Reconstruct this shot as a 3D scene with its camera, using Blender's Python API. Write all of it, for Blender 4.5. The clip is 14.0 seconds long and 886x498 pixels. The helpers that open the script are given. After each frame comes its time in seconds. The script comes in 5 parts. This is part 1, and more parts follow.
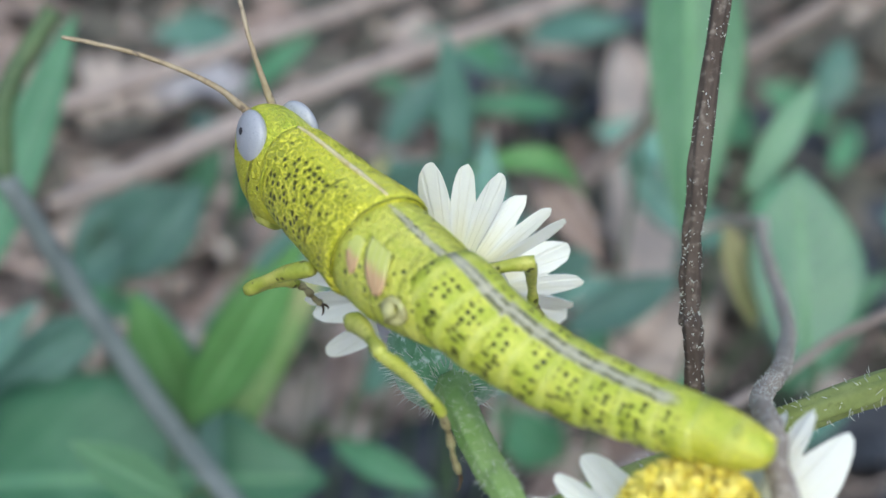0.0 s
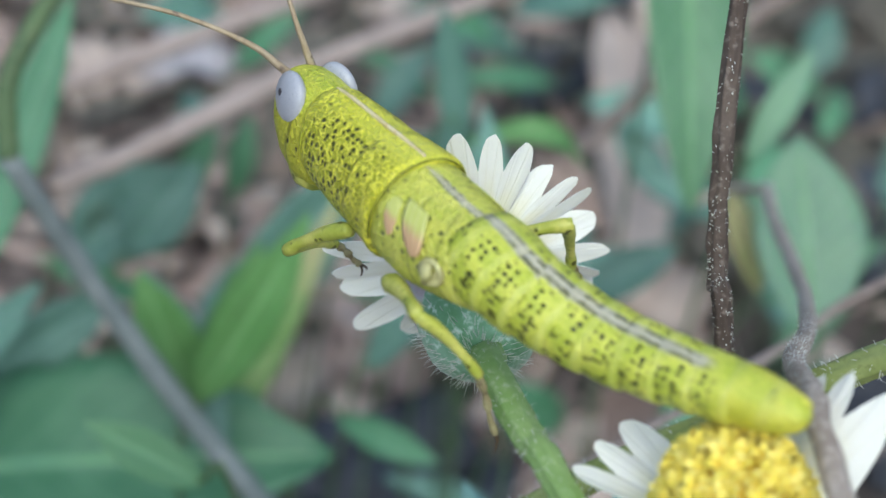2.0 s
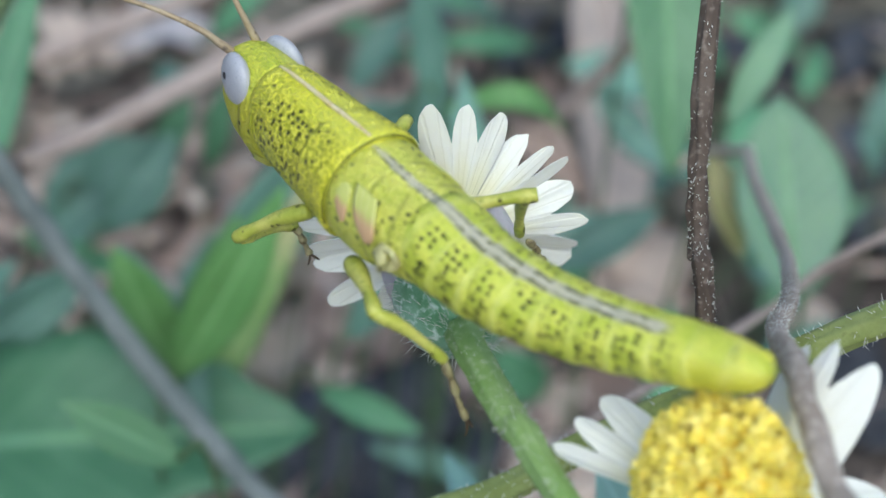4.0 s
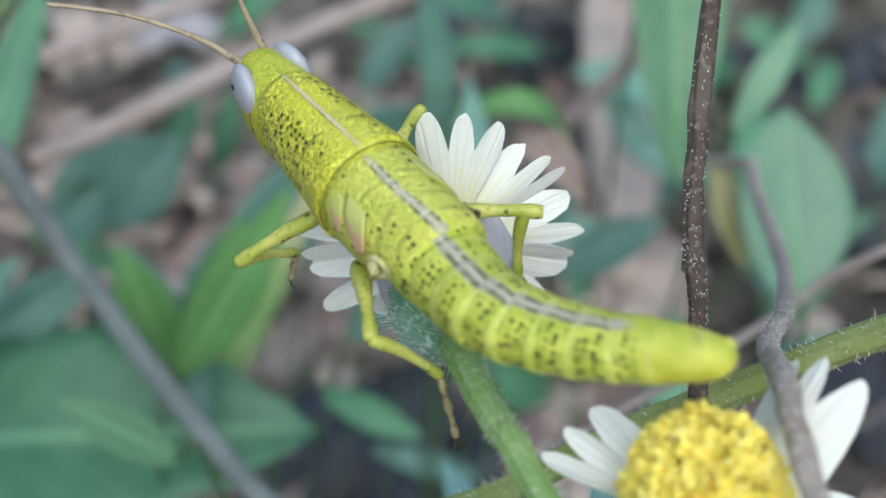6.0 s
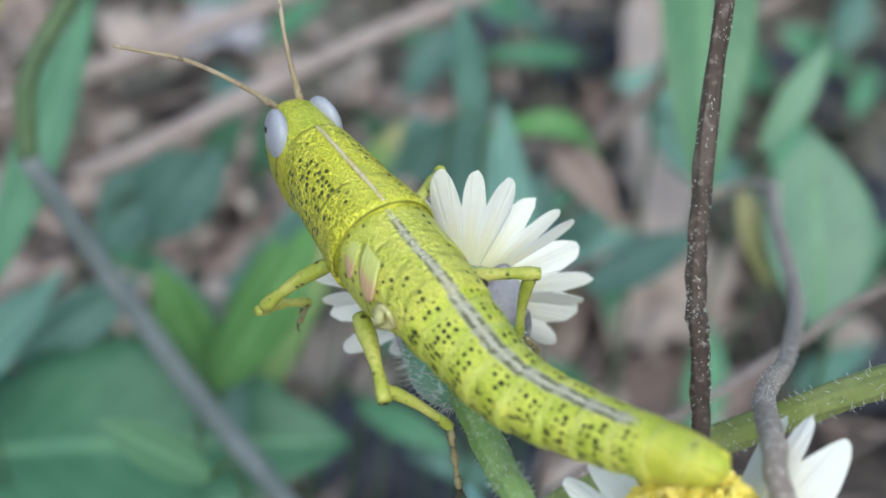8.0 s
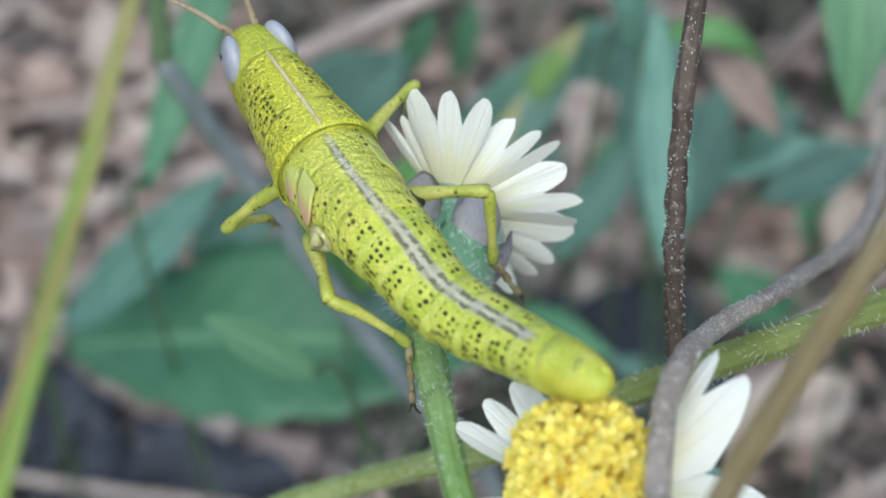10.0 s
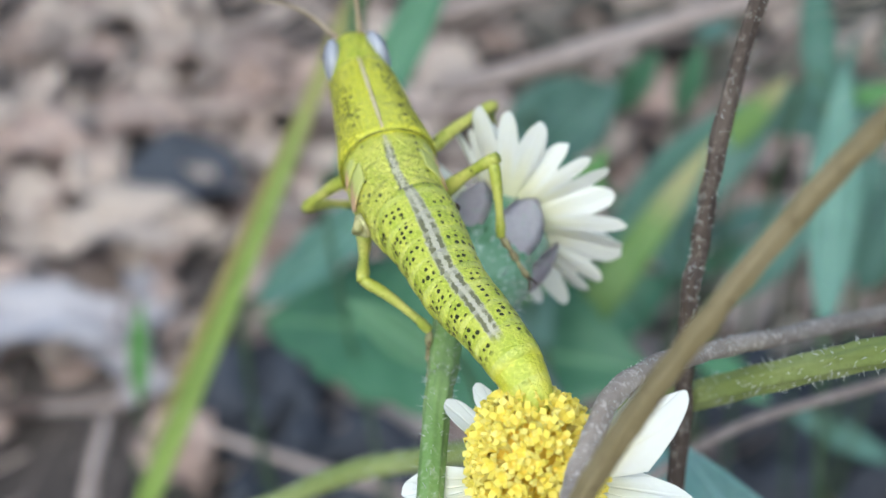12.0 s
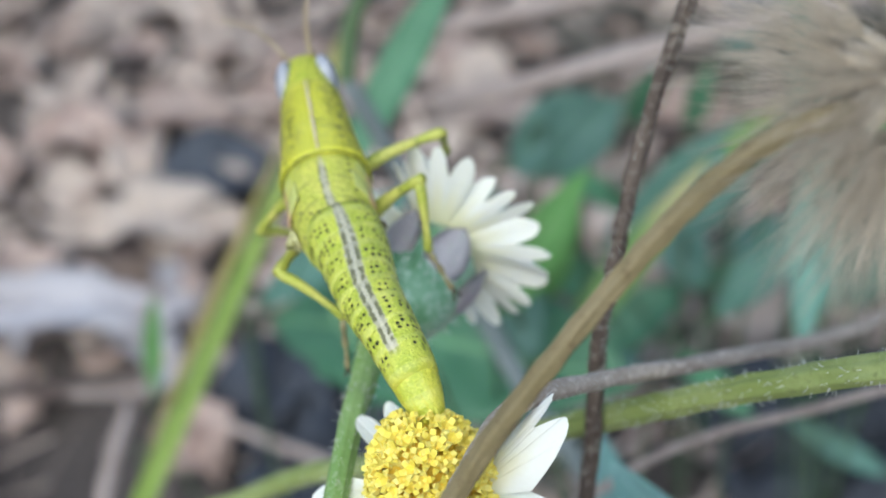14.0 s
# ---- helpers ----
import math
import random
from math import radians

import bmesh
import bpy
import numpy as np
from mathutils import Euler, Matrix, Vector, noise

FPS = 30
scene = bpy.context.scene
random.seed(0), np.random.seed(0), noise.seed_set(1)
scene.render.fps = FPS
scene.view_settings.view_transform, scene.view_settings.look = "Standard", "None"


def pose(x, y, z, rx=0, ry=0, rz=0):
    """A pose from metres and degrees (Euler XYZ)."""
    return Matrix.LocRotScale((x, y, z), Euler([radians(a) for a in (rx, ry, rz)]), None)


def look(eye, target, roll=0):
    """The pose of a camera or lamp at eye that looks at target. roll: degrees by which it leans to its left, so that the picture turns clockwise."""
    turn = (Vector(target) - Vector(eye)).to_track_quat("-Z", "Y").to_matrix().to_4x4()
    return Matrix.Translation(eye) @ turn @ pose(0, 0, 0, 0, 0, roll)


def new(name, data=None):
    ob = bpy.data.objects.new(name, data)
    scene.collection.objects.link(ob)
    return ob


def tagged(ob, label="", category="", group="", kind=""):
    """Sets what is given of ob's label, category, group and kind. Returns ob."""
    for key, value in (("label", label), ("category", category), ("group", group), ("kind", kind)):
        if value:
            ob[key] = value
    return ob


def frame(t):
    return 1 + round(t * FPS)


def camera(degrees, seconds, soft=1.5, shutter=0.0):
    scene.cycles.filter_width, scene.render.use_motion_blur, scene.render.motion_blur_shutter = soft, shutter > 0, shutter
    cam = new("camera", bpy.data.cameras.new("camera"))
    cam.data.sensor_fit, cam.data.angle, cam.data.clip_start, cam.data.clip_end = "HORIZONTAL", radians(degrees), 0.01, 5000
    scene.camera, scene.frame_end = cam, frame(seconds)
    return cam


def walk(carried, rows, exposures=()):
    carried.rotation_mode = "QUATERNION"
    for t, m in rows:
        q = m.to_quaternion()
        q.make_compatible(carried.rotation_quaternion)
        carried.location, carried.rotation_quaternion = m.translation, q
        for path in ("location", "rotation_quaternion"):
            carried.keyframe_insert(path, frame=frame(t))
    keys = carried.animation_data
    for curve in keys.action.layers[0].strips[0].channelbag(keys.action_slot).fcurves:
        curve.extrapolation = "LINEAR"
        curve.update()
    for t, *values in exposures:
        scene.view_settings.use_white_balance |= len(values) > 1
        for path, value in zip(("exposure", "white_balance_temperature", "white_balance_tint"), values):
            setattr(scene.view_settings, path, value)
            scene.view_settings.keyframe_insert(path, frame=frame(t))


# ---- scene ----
cam = camera(30.0, 14.0, soft=1.5)
cam.data.dof.use_dof = True
cam.data.dof.focus_distance = 0.074
cam.data.dof.aperture_fstop = 47.0
walk(cam, [
    (0, pose(-0.00522, -0.05967, 0.19514, 53.020, -2.402, -3.181)),
    (0.5, pose(-0.00637, -0.05935, 0.19480, 52.327, -1.949, -3.775)),
    (1, pose(-0.00639, -0.05921, 0.19574, 52.087, -1.800, -4.422)),
    (1.5, pose(-0.00735, -0.05964, 0.19497, 52.136, -2.030, -4.311)),
    (2, pose(-0.00747, -0.05971, 0.19496, 52.214, -1.909, -4.449)),
    (2.5, pose(-0.00846, -0.05896, 0.19401, 51.774, -2.354, -5.385)),
    (3, pose(-0.00814, -0.05831, 0.19371, 51.233, -1.843, -5.886)),
    (5.5, pose(-0.00576, -0.05814, 0.19540, 50.925, -1.472, -4.820)),
    (6, pose(-0.00627, -0.05838, 0.19471, 51.059, -1.982, -4.646)),
    (6.5, pose(-0.00549, -0.05820, 0.19526, 51.112, -1.475, -4.806)),
    (7, pose(-0.00551, -0.05857, 0.19678, 51.000, -1.533, -4.691)),
    (9.5, pose(0.00478, -0.05986, 0.20035, 48.262, 2.714, 3.009)),
    (10, pose(0.01099, -0.05910, 0.20033, 47.245, 4.534, 6.077)),
    (10.5, pose(0.01542, -0.06019, 0.20288, 48.117, 4.063, 10.422)),
    (11, pose(0.01972, -0.06212, 0.20460, 48.547, 5.172, 14.008)),
    (11.5, pose(0.02264, -0.06360, 0.20497, 49.462, 5.669, 16.701)),
    (12, pose(0.02497, -0.06400, 0.20426, 49.352, 5.454, 18.782)),
    (12.5, pose(0.02656, -0.06519, 0.20490, 48.646, 5.554, 19.678)),
    (13, pose(0.02717, -0.06540, 0.20553, 48.582, 5.413, 20.377)),
    (13.5, pose(0.03076, -0.06437, 0.20716, 48.910, 5.631, 20.969)),
    (14, pose(0.03332, -0.06461, 0.20902, 49.307, 5.499, 21.525)),
], exposures=[(0, 0.07, 5900, 2), (0.75, 0.07, 5900, 2), (0.95, -0.2, 5900, 2), (1.1, -0.2, 5900, 2), (1.35, 0.07, 5900, 2), (9.5, 0.07, 5900, 2), (10.5, 0.03, 5900, 2), (11.5, 0.12, 5900, 2), (14, 0.14, 5900, 2)])

# ---- light: open shade under a bright sky ----
world = bpy.data.worlds.new("sky")
scene.world = world
world.use_nodes = True
wn, wl = world.node_tree.nodes, world.node_tree.links
sky = wn.new("ShaderNodeTexSky")
sky.sky_type, sky.sun_disc = "NISHITA", False
sky.sun_elevation, sky.sun_rotation = radians(52), radians(174)
sky.air_density, sky.dust_density = 1.0, 3.0
wn["Background"].inputs["Strength"].default_value = 0.15
wl.new(sky.outputs[0], wn["Background"].inputs["Color"])
sun_data = bpy.data.lights.new("sun", "SUN")
sun_data.energy, sun_data.angle, sun_data.color = 1.5, radians(60), (1.0, 0.97, 0.92)
sun = new("sun", sun_data)
sun.matrix_world = look((0.07, -0.66, 0.95), (0, 0, 0.1))

# ---- materials ----
MM = 0.001


def nodes_of(name):
    m = bpy.data.materials.new(name)
    m.use_nodes = True
    nt = m.node_tree
    return m, nt.nodes, nt.links, nt.nodes["Principled BSDF"]


def math_node(n, l, op, a, b=None, clamp=False):
    node = n.new("ShaderNodeMath")
    node.operation, node.use_clamp = op, clamp
    for i, v in enumerate((a, b)):
        if v is None:
            continue
        if isinstance(v, (int, float)):
            node.inputs[i].default_value = v
        else:
            l.new(v, node.inputs[i])
    return node.outputs[0]


def mix_node(n, l, fac, a, b, mode="MIX"):
    node = n.new("ShaderNodeMix")
    node.data_type, node.blend_type = "RGBA", mode
    for sock, v in ((node.inputs[0], fac), (node.inputs[6], a), (node.inputs[7], b)):
        if isinstance(v, (int, float)):
            sock.default_value = v
        elif isinstance(v, tuple):
            sock.default_value = (*v[:3], 1)
        else:
            l.new(v, sock)
    return node.outputs[2]


def noise_node(n, l, vec, scale, detail=4.0, rough=0.55):
    node = n.new("ShaderNodeTexNoise")
    node.inputs["Scale"].default_value, node.inputs["Detail"].default_value = scale, detail
    node.inputs["Roughness"].default_value = rough
    l.new(vec, node.inputs["Vector"])
    return node.outputs["Fac"]


def ramp_node(n, l, fac, lo, hi):
    node = n.new("ShaderNodeMapRange")
    node.interpolation_type = "SMOOTHSTEP"
    node.inputs[1].default_value, node.inputs[2].default_value = lo, hi
    l.new(fac, node.inputs[0])
    return node.outputs[0]


def bump_node(n, l, bsdf, height, strength, distance):
    node = n.new("ShaderNodeBump")
    node.inputs["Strength"].default_value, node.inputs["Distance"].default_value = strength, distance
    l.new(height, node.inputs["Height"])
    l.new(node.outputs[0], bsdf.inputs["Normal"])
    return node


def surface(name, a, b, c=None, coarse=300.0, fine=2500.0, rough=0.6, bump=0.3, sheen=0.0, glow=0.0, vary=0.25, spec=0.4, grain=0.5):
    """Two colours mixed at a coarse and a fine scale (per metre), a third one for flecks, and a lightness of its own for every piece."""
    m, n, l, bsdf = nodes_of(name)
    vec = n.new("ShaderNodeTexCoord").outputs["Object"]
    big = ramp_node(n, l, noise_node(n, l, vec, coarse), 0.35, 0.68)
    small = noise_node(n, l, vec, fine)
    col = mix_node(n, l, big, a, b)
    if c is not None:
        col = mix_node(n, l, ramp_node(n, l, small, 0.52, 0.72), col, c)
    info = n.new("ShaderNodeObjectInfo").outputs["Random"]
    geo = n.new("ShaderNodeNewGeometry").outputs["Random Per Island"]
    wobble = math_node(n, l, "ADD", math_node(n, l, "MULTIPLY", info, vary), math_node(n, l, "MULTIPLY", geo, vary))
    tone = math_node(n, l, "ADD", wobble, 1.0 - vary)
    tone = math_node(n, l, "MULTIPLY", tone, math_node(n, l, "ADD", math_node(n, l, "MULTIPLY", small, grain), 1.0 - grain / 2))
    hsv = n.new("ShaderNodeHueSaturation")
    l.new(tone, hsv.inputs["Value"])
    l.new(col, hsv.inputs["Color"])
    l.new(hsv.outputs[0], bsdf.inputs["Base Color"])
    bsdf.inputs["Roughness"].default_value = rough
    bsdf.inputs["Specular IOR Level"].default_value = spec
    bsdf.inputs["Sheen Weight"].default_value = sheen
    if glow:
        bsdf.inputs["Subsurface Weight"].default_value = glow
        bsdf.inputs["Subsurface Radius"].default_value = (0.0008, 0.0008, 0.0004)
    if bump:
        bump_node(n, l, bsdf, small, bump, 0.3 / fine)
    return m


def leaf_surface(name, a, b, rough=0.5, withered=None):
    """Leaf blade: colour varies over the blade, paler midrib and side veins by the blade's own coordinates."""
    m, n, l, bsdf = nodes_of(name)
    at = n.new("ShaderNodeAttribute")
    at.attribute_name = "blade"
    xyz = n.new("ShaderNodeSeparateXYZ")
    l.new(at.outputs["Vector"], xyz.inputs[0])
    vec = n.new("ShaderNodeTexCoord").outputs["Object"]
    col = mix_node(n, l, ramp_node(n, l, noise_node(n, l, vec, 140.0), 0.3, 0.7), a, b)
    if withered:
        dry = math_node(n, l, "ADD", xyz.outputs[0], math_node(n, l, "MULTIPLY", noise_node(n, l, vec, 60.0), 0.25))
        col = mix_node(n, l, ramp_node(n, l, dry, 0.72, 0.95), col, withered)
    side = math_node(n, l, "ABSOLUTE", xyz.outputs[1])
    rib = math_node(n, l, "SUBTRACT", 1.0, ramp_node(n, l, side, 0.03, 0.10))
    along = math_node(n, l, "SUBTRACT", math_node(n, l, "MULTIPLY", xyz.outputs[0], 9.0), math_node(n, l, "MULTIPLY", side, 2.2))
    wave = math_node(n, l, "ABSOLUTE", math_node(n, l, "SUBTRACT", math_node(n, l, "FRACT", along), 0.5))
    vein = math_node(n, l, "SUBTRACT", 1.0, ramp_node(n, l, wave, 0.0, 0.09))
    veins = math_node(n, l, "MAXIMUM", rib, math_node(n, l, "MULTIPLY", vein, 0.5))
    pale = tuple(min(1.0, 1.5 * v + 0.06) for v in b)
    col = mix_node(n, l, math_node(n, l, "MULTIPLY", veins, 0.6), col, pale)
    info = n.new("ShaderNodeObjectInfo").outputs["Random"]
    hsv = n.new("ShaderNodeHueSaturation")
    l.new(math_node(n, l, "ADD", math_node(n, l, "MULTIPLY", info, 0.5), 0.75), hsv.inputs["Value"])
    l.new(col, hsv.inputs["Color"])
    l.new(hsv.outputs[0], bsdf.inputs["Base Color"])
    bsdf.inputs["Roughness"].default_value = rough
    bsdf.inputs["Subsurface Weight"].default_value = 0.15
    bsdf.inputs["Subsurface Radius"].default_value = (0.001, 0.002, 0.0008)
    bump_node(n, l, bsdf, math_node(n, l, "ADD", veins, noise_node(n, l, vec, 900.0)), 0.35, 0.0004)
    return m


def skin_surface(name, base, bright, dot, dot_scale, dot_size, lo, hi, stripe=False, net=0.0, cheek=0.0):
    """The insect's skin. Attribute skin: millimetres along and round the body; ang: angle from the back's midline."""
    m, n, l, bsdf = nodes_of(name)
    at = n.new("ShaderNodeAttribute")
    at.attribute_name = "skin"
    ang = n.new("ShaderNodeAttribute")
    ang.attribute_name = "ang"
    vec = at.outputs["Vector"]
    xyz = n.new("ShaderNodeSeparateXYZ")
    l.new(vec, xyz.inputs[0])
    side = math_node(n, l, "ABSOLUTE", ang.outputs["Fac"])
    n1 = noise_node(n, l, vec, 0.9)
    n2 = noise_node(n, l, vec, 4.0)
    col = mix_node(n, l, ramp_node(n, l, n1, 0.35, 0.7), base, bright)
    n3 = noise_node(n, l, vec, 6.5 - 2.5 * net)
    fleck = math_node(n, l, "MULTIPLY", ramp_node(n, l, n3, 0.50, 0.60), 0.42 + net * 0.58)
    shade = math_node(n, l, "MULTIPLY", ramp_node(n, l, noise_node(n, l, vec, 3.1), 0.52, 0.68), 0.30 + net * 0.15)
    col = mix_node(n, l, shade, col, tuple(v * 0.55 for v in base))
    col = mix_node(n, l, fleck, col, tuple(min(0.85, v * 1.18) for v in bright))
    if net:
        cells = n.new("ShaderNodeTexVoronoi")
        cells.voronoi_dimensions = "2D"
        cells.feature = "DISTANCE_TO_EDGE"
        cells.inputs["Scale"].default_value = 4.6
        warp = n.new("ShaderNodeMixRGB")
        warp.inputs[0].default_value = 0.62
        wob = n.new("ShaderNodeTexNoise")
        wob.inputs["Scale"].default_value = 2.6
        l.new(vec, wob.inputs["Vector"])
        l.new(vec, warp.inputs[1])
        l.new(wob.outputs["Color"], warp.inputs[2])
        l.new(warp.outputs[0], cells.inputs["Vector"])
        lines = math_node(n, l, "SUBTRACT", 1.0, ramp_node(n, l, cells.outputs["Distance"], 0.03, 0.16))
        zone = math_node(n, l, "MULTIPLY", ramp_node(n, l, side, 0.12, 0.5), net)
        dim = math_node(n, l, "MULTIPLY", zone, 0.25)
        dull = tuple(v * 0.62 for v in base)
        col = mix_node(n, l, dim, col, dull)
        col = mix_node(n, l, math_node(n, l, "MULTIPLY", math_node(n, l, "MULTIPLY", lines, zone), math_node(n, l, "MULTIPLY", ramp_node(n, l, n2, 0.35, 0.6), 0.8)), col, bright)
    if stripe:
        taper = math_node(n, l, "ADD", math_node(n, l, "MULTIPLY", math_node(n, l, "SUBTRACT", 1.0, ramp_node(n, l, xyz.outputs[0], -9.0, -2.0)), 0.72), 0.44)
        inside = math_node(n, l, "SUBTRACT", 1.0, ramp_node(n, l, math_node(n, l, "ADD", math_node(n, l, "DIVIDE", side, taper), math_node(n, l, "MULTIPLY", math_node(n, l, "SUBTRACT", n2, 0.5), 0.22)), 0.12, 0.20))
        reach = math_node(n, l, "SUBTRACT", 1.0, ramp_node(n, l, xyz.outputs[0], -1.6, 0.0))
        near = math_node(n, l, "DIVIDE", side, taper)
        mid = math_node(n, l, "MULTIPLY", math_node(n, l, "SUBTRACT", 1.0, ramp_node(n, l, near, 0.04, 0.085)), math_node(n, l, "ADD", math_node(n, l, "MULTIPLY", n2, 0.6), 0.6))
        lane = math_node(n, l, "MULTIPLY", ramp_node(n, l, near, 0.04, 0.10), ramp_node(n, l, noise_node(n, l, vec, 1.9), 0.44, 0.58))
        grey = mix_node(n, l, lane, (0.60, 0.58, 0.42), (0.15, 0.14, 0.11))
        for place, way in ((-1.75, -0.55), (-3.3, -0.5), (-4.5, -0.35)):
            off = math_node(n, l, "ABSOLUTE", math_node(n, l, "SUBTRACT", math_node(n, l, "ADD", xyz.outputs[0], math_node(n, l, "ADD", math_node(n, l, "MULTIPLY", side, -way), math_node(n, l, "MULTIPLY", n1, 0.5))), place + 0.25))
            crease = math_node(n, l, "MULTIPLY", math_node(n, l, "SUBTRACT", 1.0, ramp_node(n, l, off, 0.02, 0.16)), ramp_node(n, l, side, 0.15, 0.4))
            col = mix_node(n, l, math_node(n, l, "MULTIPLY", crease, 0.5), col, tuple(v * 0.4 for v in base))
        col = mix_node(n, l, math_node(n, l, "MULTIPLY", math_node(n, l, "MULTIPLY", inside, reach), 0.85), col, grey)
        col = mix_node(n, l, math_node(n, l, "MULTIPLY", mid, 0.7), col, (0.70, 0.66, 0.50))
    if cheek:
        low = math_node(n, l, "MULTIPLY", ramp_node(n, l, side, 0.75, 1.25), cheek)
        col = mix_node(n, l, low, col, (0.60, 0.57, 0.04))
        seam = math_node(n, l, "SUBTRACT", 1.0, ramp_node(n, l, math_node(n, l, "ABSOLUTE", math_node(n, l, "SUBTRACT", math_node(n, l, "ADD", xyz.outputs[0], math_node(n, l, "MULTIPLY", n1, 0.5)), 7.75)), 0.04, 0.16))
        col = mix_node(n, l, math_node(n, l, "MULTIPLY", math_node(n, l, "MULTIPLY", seam, low), 0.8), col, (0.12, 0.12, 0.01))
    spots = n.new("ShaderNodeTexVoronoi")
    spots.voronoi_dimensions = "2D"
    spots.inputs["Scale"].default_value = dot_scale
    spots.inputs["Randomness"].default_value = 0.9
    l.new(vec, spots.inputs["Vector"])
    pick = n.new("ShaderNodeSeparateColor")
    l.new(spots.outputs["Color"], pick.inputs[0])
    mark = math_node(n, l, "SUBTRACT", 1.0, ramp_node(n, l, math_node(n, l, "DIVIDE", spots.outputs["Distance"], math_node(n, l, "ADD", math_node(n, l, "MULTIPLY", pick.outputs[1], 0.8), 0.6)), dot_size * 0.75, dot_size * 1.2))
    zone = math_node(n, l, "MULTIPLY", ramp_node(n, l, side, lo, lo + 0.15), math_node(n, l, "SUBTRACT", 1.0, ramp_node(n, l, side, hi, hi + 0.25)))
    keep = math_node(n, l, "GREATER_THAN", pick.outputs[0], 0.15)
    mark = math_node(n, l, "MULTIPLY", math_node(n, l, "MULTIPLY", mark, zone), keep)
    col = mix_node(n, l, mark, col, dot)
    l.new(col, bsdf.inputs["Base Color"])
    bsdf.inputs["Roughness"].default_value = 0.36
    bsdf.inputs["Specular IOR Level"].default_value = 0.5
    bsdf.inputs["Subsurface Weight"].default_value = 0.12
    bsdf.inputs["Subsurface Radius"].default_value = (0.0006, 0.0006, 0.0001)
    h = math_node(n, l, "SUBTRACT", math_node(n, l, "ADD", math_node(n, l, "ADD", n2, math_node(n, l, "MULTIPLY", n3, 0.5 + net * 1.2)), math_node(n, l, "MULTIPLY", n1, 0.7)), math_node(n, l, "MULTIPLY", mark, 0.8))
    if net:
        h = math_node(n, l, "ADD", h, math_node(n, l, "MULTIPLY", lines, 0.9))
    bump_node(n, l, bsdf, h, 0.65, 0.00018 + 0.00022 * net)
    return m


def skin_parts(name):
    """A skin material with its coordinates: millimetres along the body and round it, and the angle from the back's midline."""
    m, n, l, bsdf = nodes_of(name)
    at = n.new("ShaderNodeAttribute")
    at.attribute_name = "skin"
    ang = n.new("ShaderNodeAttribute")
    ang.attribute_name = "ang"
    xyz = n.new("ShaderNodeSeparateXYZ")
    l.new(at.outputs["Vector"], xyz.inputs[0])
    bsdf.inputs["Roughness"].default_value = 0.30
    bsdf.inputs["Specular IOR Level"].default_value = 0.5
    bsdf.inputs["Subsurface Weight"].default_value = 0.12
    bsdf.inputs["Subsurface Radius"].default_value = (0.0006, 0.0006, 0.0001)
    return m, n, l, bsdf, at.outputs["Vector"], xyz.outputs[0], xyz.outputs[1], math_node(n, l, "ABSOLUTE", ang.outputs["Fac"])


def cells_node(n, l, x, y, rand):
    """Cells of one unit: distance to the nearest seed and two random numbers of its cell."""
    vec = n.new("ShaderNodeCombineXYZ")
    l.new(x, vec.inputs[0])
    l.new(y, vec.inputs[1])
    node = n.new("ShaderNodeTexVoronoi")
    node.voronoi_dimensions = "2D"
    node.inputs["Scale"].default_value, node.inputs["Randomness"].default_value = 1.0, rand
    l.new(vec.outputs[0], node.inputs["Vector"])
    pick = n.new("ShaderNodeSeparateColor")
    l.new(node.outputs["Color"], pick.inputs[0])
    return node.outputs["Distance"], pick.outputs[0], pick.outputs[1]


